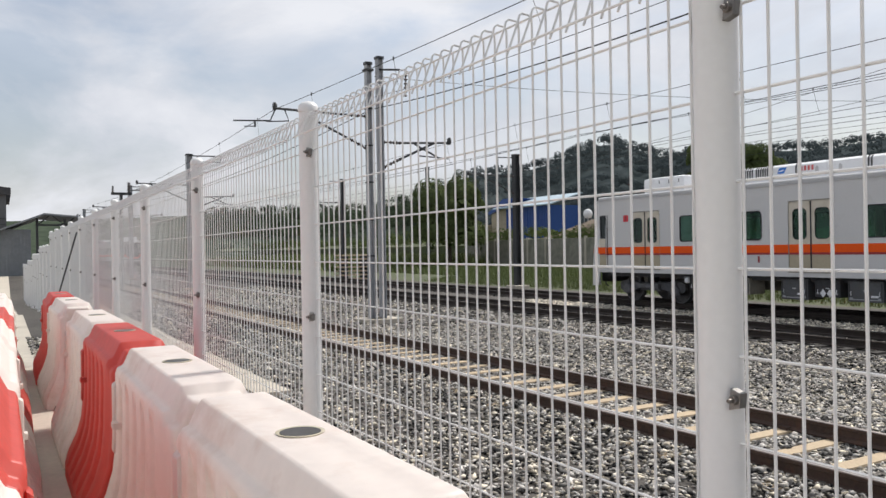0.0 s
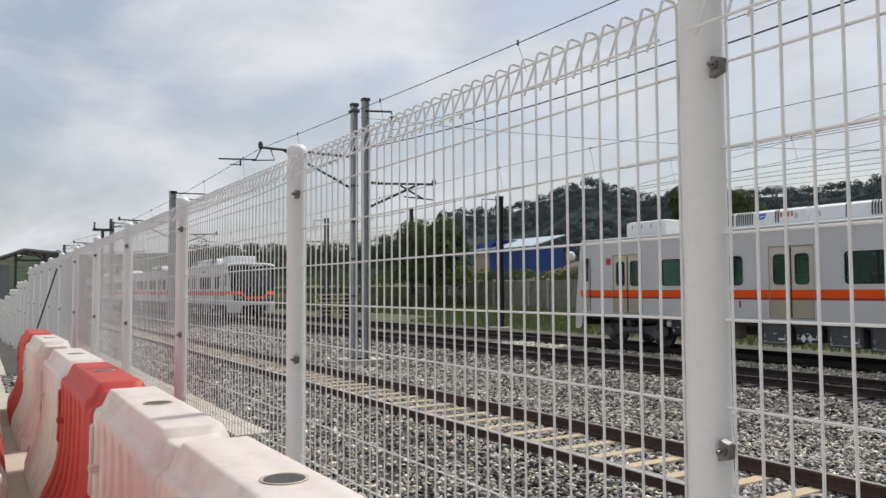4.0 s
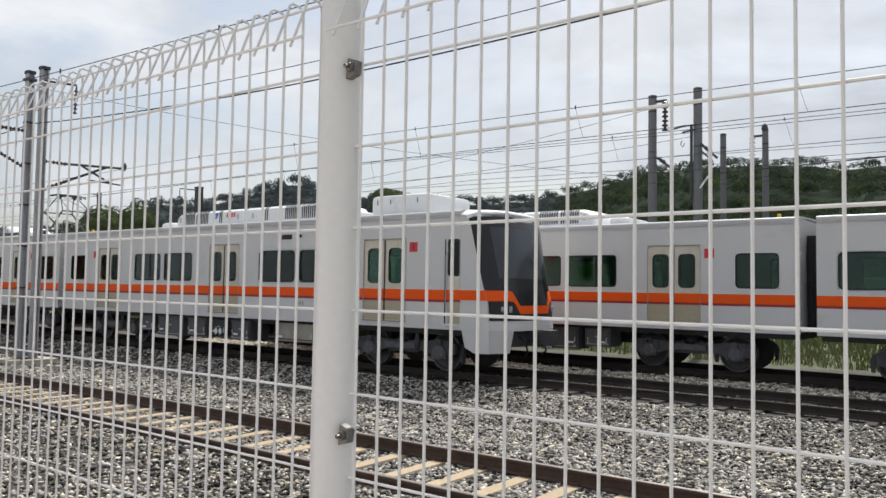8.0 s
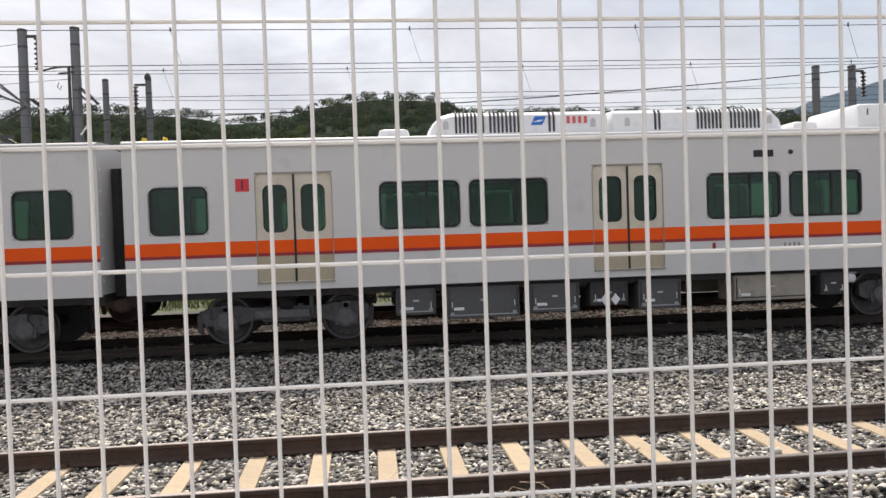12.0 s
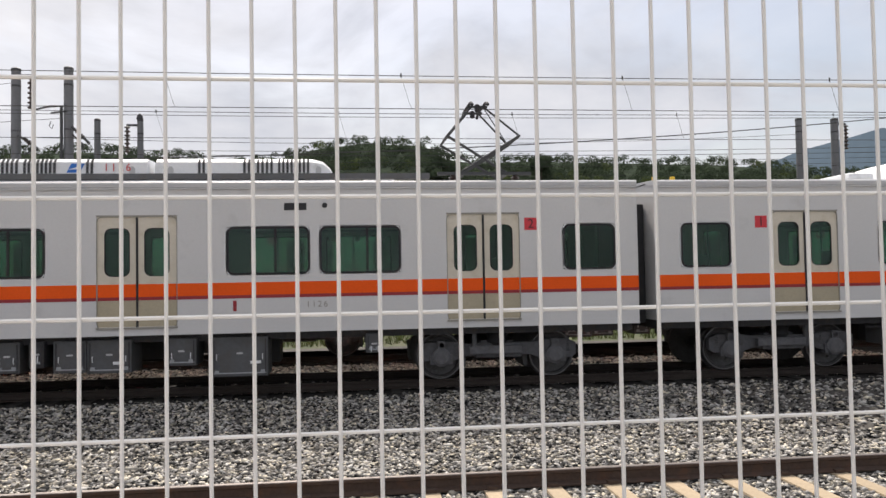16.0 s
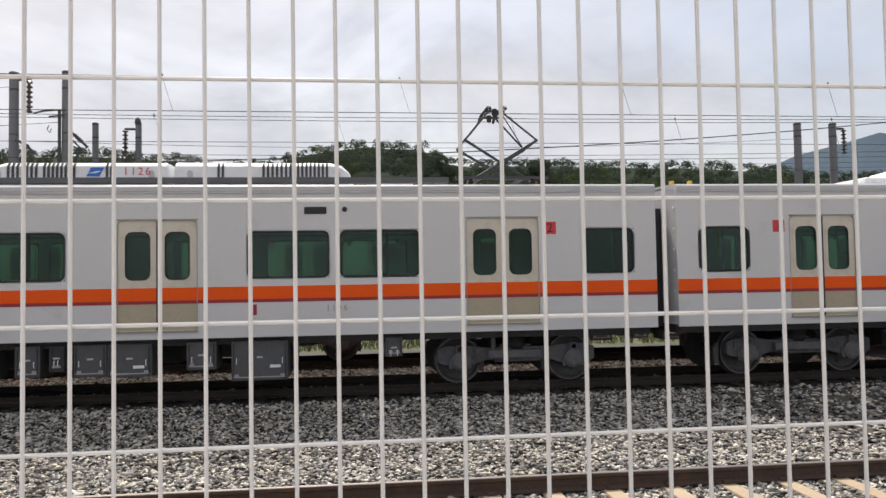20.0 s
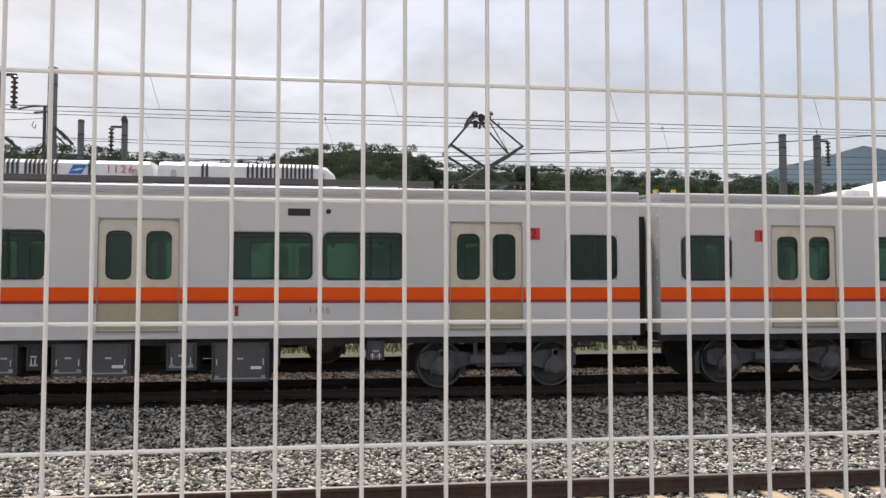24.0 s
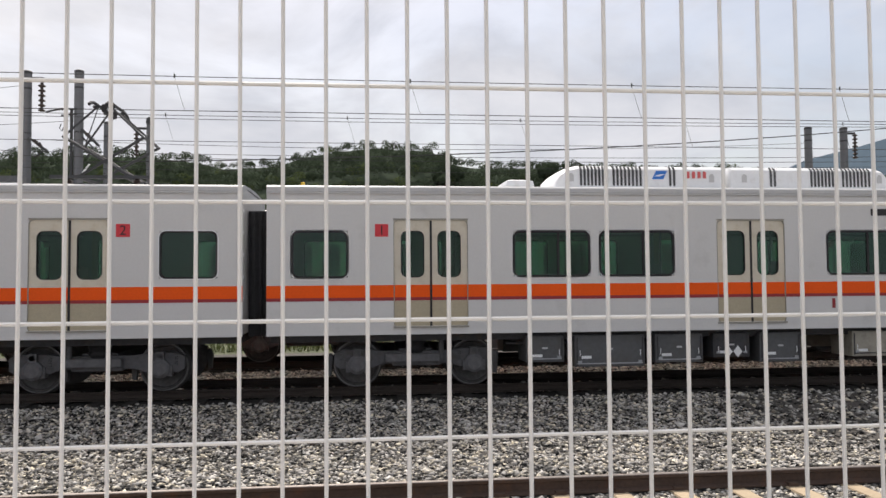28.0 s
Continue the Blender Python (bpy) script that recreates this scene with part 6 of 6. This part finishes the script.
def shed(x0, xm, x1, y0, y1, z0, eave, ridge):
    t = thing("blue_shed", "blue sheet-metal shed with a pale low-pitched roof", "shed")
    part("wall", Mesh().box(xm, x1, y0, y1, z0, eave), SHEDBLUE, t, "blue corrugated wall")
    part("lean_to", Mesh().prism([(x0, z0), (xm, z0), (xm, ridge - 0.9), (x0, eave - 0.5)], y0 + 0.4, y1, "y"), TANWALL, t, "tan block lean-to")
    part("gable_roof", Mesh().prism([(x0 - 0.4, eave - 0.5), (xm, ridge - 0.9), (xm + 1.2, ridge - 0.1), (xm - 1.0, ridge - 0.1), (x0 - 0.4, eave - 0.2)], y0 + 0.2, y1, "y"), SHEDBLUE, t, "dark blue lean-to roof")
    for i in range(int((x1 - xm) / 0.5)):
        part("wall_rib", Mesh().box(xm + 0.1 + 0.5 * i, xm + 0.22 + 0.5 * i, y0 - 0.05, y0, z0, eave), SHEDBLUE, t)
    part("roof", Mesh().prism([(y0 - 0.5, eave), (y1, ridge), (y1, ridge + 0.12), (y0 - 0.5, eave + 0.12)], xm - 2.2, x1 + 0.5, "x"), SHEDROOF, t, "pale low-pitched roof")
    part("stack", Mesh().box(x0 - 2.5, x0 - 0.1, y0 - 1.0, y0 + 1.0, z0, z0 + 1.9), TANWALL, t, "tan block beside the shed", bevel=0.1)
    return t


shed(-77.3, -73.6, -65.2, 50, 54, 2.3, 5.9, 7.2)
t = thing("water_tank", "round white water tank on a steel stand beside the shed", "water tank", m=pose(-58.0, 49.0, 2.2))
part("tank", Mesh().lathe([(0.05, 1.9), (0.32, 2.0), (0.44, 2.25), (0.44, 2.5), (0.32, 2.75), (0.05, 2.85)], 18), AC, t, smooth=True)
for px_, py_ in ((-0.25, -0.25), (0.25, -0.25), (-0.25, 0.25), (0.25, 0.25)):
    part("leg", Mesh().tube([(px_, py_, 0), (px_, py_, 2.05)], 0.04, 6), STEEL, t)
t = thing("debris_heap", "brown earth heap with pale sheets beside the shed", "heap", m=pose(-55, 50, 2.2))
hp = Mesh()
for i in range(7):
    for j in range(7):
        u, v = i / 6 * 2 - 1, j / 6 * 2 - 1
        hp.v.append((u * 7, v * 4, 2.3 * max(0, 1 - u * u * 0.9) * max(0, 1 - v * v) + rng.uniform(-0.12, 0.12)))
for i in range(6):
    for j in range(6):
        hp.f.append((i * 7 + j, (i + 1) * 7 + j, (i + 1) * 7 + j + 1, i * 7 + j + 1))
hp.m = [0] * 36
part("earth", hp, mat("brown_earth", (0.15, 0.115, 0.08), 0.95, vary=0.3, fine=2, coarse=0.5), t)
part("pale_sheet", Mesh().box(1.0, 5.2, -3.6, -2.6, 0.9, 1.1), ROOF, t)

# open grey shed and a dark brown building at the far end of the fence
t = thing("grey_shed", "grey corrugated shed with a shallow pitched roof", "shed", m=pose(-62, -0.4, 0))
part("wall", Mesh().box(-6, 0.0, -0.9, 1.2, 0, 3.3), GREYSHED, t, "grey corrugated wall")
for i in range(9):
    part("wall_rib", Mesh().box(0.0, 0.08, -0.85 + 0.23 * i, -0.75 + 0.23 * i, 0, 3.3), GREYSHED, t)
ar = [(-0.9, 3.25), (2.05, 4.45), (4.9, 4.2)]
part("roof", Mesh().prism(ar + [(y, z - 0.12) for y, z in reversed(ar)], -8, 0.8, "x"), GREYSHED, t, "shallow pitched roof")
for y in (1.6, 3.4, 5.2):
    part("post", Mesh().box(-0.1, 0.1, y - 0.08, y + 0.08, 0, 4.1), DKPOLE, t)
part("truss", Mesh().box(-0.05, 0.05, 1.5, 5.3, 3.55, 3.68).tube([(0, 1.6, 3.6), (0, 2.5, 4.4), (0, 3.4, 3.6), (0, 4.3, 4.4), (0, 5.2, 3.6)], 0.05, 5), DKPOLE, t)
part("stacked_load", Mesh().box(-5, -1, 2.0, 4.9, 0, 1.5), BOXGREY, t)
t = thing("brown_building", "dark brown steel building with rusty panels", "building", m=pose(-64, -7.2, 0))
part("wall", Mesh().box(-12, 0, -5, 6.5, 0, 5.9), BOXGREY, t)
part("parapet", Mesh().prism([(-5.3, 5.9), (6.8, 5.9), (6.8, 6.4), (0.5, 7.2), (-5.3, 6.4)], -12.3, 0.3, "x"), UNDER, t)
for i in range(8):
    part("rusty_panel", Mesh().box(0.0, 0.1, -4.6 + 1.38 * i, -3.4 + 1.38 * i, 0.2, 3.4), RUST, t)
part("railing", Mesh().box(0.1, 0.2, -5, 6.5, 4.1, 4.2).box(0.1, 0.2, -5, 6.5, 3.7, 3.76), DKPOLE, t)
# a bar leaning on the fence, and a stack of spare sleepers by the far tracks
t = tagged(part("leaning_bar", Mesh().tube([(-13.1, -0.5, 0.0), (-12.4, -0.06, 1.75)], 0.013, 6), DKPOLE), "dark thin bar leaning on the fence", "bar")
stack = thing("sleeper_stack", "stacked pale concrete sleepers beside the far track", "sleeper stack", m=pose(-52.4, 21.7, -0.75))
for k in range(7):
    for j in range(4):
        o = part("spare_sleeper", sleeper_data, None, stack)
        o.location = (j * 0.34 - 0.5 + 0.03 * (k % 2), 0.06 * math.sin(5 * k + j), 0.1 + 0.29 * k)
    for y in (-0.8, 0.8) if k < 6 else ():
        o = part("batten", Mesh().box(-0.62, 0.7, y - 0.05, y + 0.05, 0.1 + 0.29 * k, 0.29 * (k + 1)), DKPOLE, stack)
# pale covered cable trough beside the near track
t = thing("cable_trough", "pale concrete cable trough lids beside the near track", "cable trough", m=trk(-30, 2.4, -0.74))
for k in range(38):
    o = part("lid", Mesh().box(0, 0.96, -0.25, 0.25, 0, 0.1), CONCRETE, t)
    o.location = (-18 + k * 1.0, 0.02 * math.sin(k), 0)
# lamp beyond the trains
x, y, z = far(-19.7, 5.9, 60)
t = thing("lamp_post", "thin lamp post with a white head", "lamp post", m=pose(x, y, 0))
part("pole", Mesh().tube([(0, 0, -0.5), (0, 0, z - 0.2)], 0.06, 8), STEEL, t)
part("head", Mesh().box(-0.28, 0.28, -0.2, 0.2, z - 0.22, z), AC, t, "white lamp head", bevel=0.04)


def blades(name, regions, material, label, seed):
    """Tufts of grass: bent three-cornered blades."""
    r = np.random.default_rng(seed)
    vs = []
    for x0, x1, y0, y1, n, h in regions:
        p = np.stack([r.uniform(x0, x1, n), r.uniform(y0, y1, n)], 1)
        z = np.interp(p[:, 1], [q[0] for q in prof], [q[1] for q in prof])
        a, hh, w = r.uniform(0, 6.28, n), h * r.uniform(0.4, 1.3, n), h * r.uniform(0.05, 0.13, n)
        dx, dy = np.cos(a) * w, np.sin(a) * w
        lean = r.uniform(-0.5, 0.5, (n, 2)) * hh[:, None]
        vs.append(np.stack([np.stack([p[:, 0] - dx, p[:, 1] - dy, z - 0.03], 1), np.stack([p[:, 0] + dx, p[:, 1] + dy, z - 0.03], 1), np.stack([p[:, 0] + lean[:, 0], p[:, 1] + lean[:, 1], z + hh], 1)], 1))
    v = np.concatenate(vs).reshape(-1, 3)
    m = len(v) // 3
    me = bpy.data.meshes.new(name)
    me.vertices.add(3 * m)
    me.vertices.foreach_set("co", v.reshape(-1))
    me.loops.add(3 * m)
    me.loops.foreach_set("vertex_index", np.arange(3 * m))
    me.polygons.add(m)
    me.polygons.foreach_set("loop_start", np.arange(0, 3 * m, 3))
    me.polygons.foreach_set("loop_total", np.full(m, 3))
    me.materials.append(material)
    me.update(calc_edges=True)
    return tagged(new(name, me), label, "grass", kind="stuff")


blades("grass", [(-45, 12, 23.6, 27, 22000, 0.24), (-64, 12, 27, 39.5, 20000, 0.5), (-120, -60, 26, 42, 16000, 1.3)], BLADES, "rough green grass beyond the tracks", 4)
DRY = mat("dry_straw", (0.42, 0.33, 0.22), 0.8, vary=0.2)
for i, (x, y) in enumerate(((2.35, 4.55), (2.42, 4.6), (2.3, 4.5), (2.55, 4.45), (2.9, 4.3), (2.5, 4.9), (1.4, 5.0), (1.25, 5.05), (3.3, 4.6))):
    a, h = rng.uniform(0, 6.28), rng.uniform(0.12, 0.4)
    tagged(part("straw_stalk", Mesh().tube([(x, y, -0.68), (x + 0.05 * math.cos(a), y + 0.05 * math.sin(a), -0.68 + h * 0.7), (x + 0.25 * math.cos(a), y + 0.25 * math.sin(a), -0.68 + h), (x + 0.45 * math.cos(a), y + 0.45 * math.sin(a), -0.68 + h * 0.8)], 0.003, 4), DRY), "dry straw stalk in the ballast", "straw", "straw stalks")


# the running train: seconds, and where the joint between its first two cars is along the track
RUN = [(0, -121.3), (1, -106.6), (2, -91.9), (3, -77.3), (3.5, -70.6), (4.5, -59.0), (5.5, -48.46), (6, -43.35), (6.5, -38.75), (7, -34.25), (7.5, -29.95), (8, -25.76), (8.5, -22.1), (9, -18.66), (9.5, -15.5), (10, -12.52), (10.5, -9.85), (11, -7.35), (11.5, -5.15), (12, -3.05),
       (12.5, -1.27), (13, 0.4), (13.5, 1.9), (14, 3.2), (14.5, 4.36), (15, 5.25), (15.5, 5.97), (16, 6.51), (16.5, 6.78), (17, 6.87), (17.5, 6.89), (18, 6.88), (19, 6.88), (20.5, 6.88), (22.5, 6.87), (23.5, 6.88), (24, 6.84), (24.5, 6.62), (25, 6.33), (25.5, 5.76), (26, 4.92), (26.5, 3.9), (27, 2.68), (27.5, 1.13), (28, -0.62)]


def motions():
    for c, off, turn in ((car_1, 0.06, 0), (car_2, 0, 180), (car_3, -17.77 * 2, 0), (car_4, -17.77 * 2, 180)):
        walk(c, [(t, trk(u + off, T2, RAIL_Z, turn)) for t, u in RUN])
    # the wheels of the first two cars roll: a key for every half metre or so of way
    ts, us = [t for t, _ in RUN], [u for _, u in RUN]
    rows, t, last = [], 0.0, None
    while t < 28.0:
        u = float(np.interp(t, ts, us))
        if last is None or abs(u - last) > 0.4:
            rows.append((t, u))
            last = u
        t += 1 / FPS
    rows.append((28.0, us[-1]))
    for c, way in ((car_1, 1), (car_2, -1)):
        for w in [o for b in c.children if b.name.startswith("bogie") for o in b.children if o.name.startswith("wheelset")]:
            x = w.location.x
            walk(w, [(tt, pose(x, 0, 0.43) @ Matrix.Rotation(way * uu / 0.43, 4, "Y")) for tt, uu in rows])


motions()
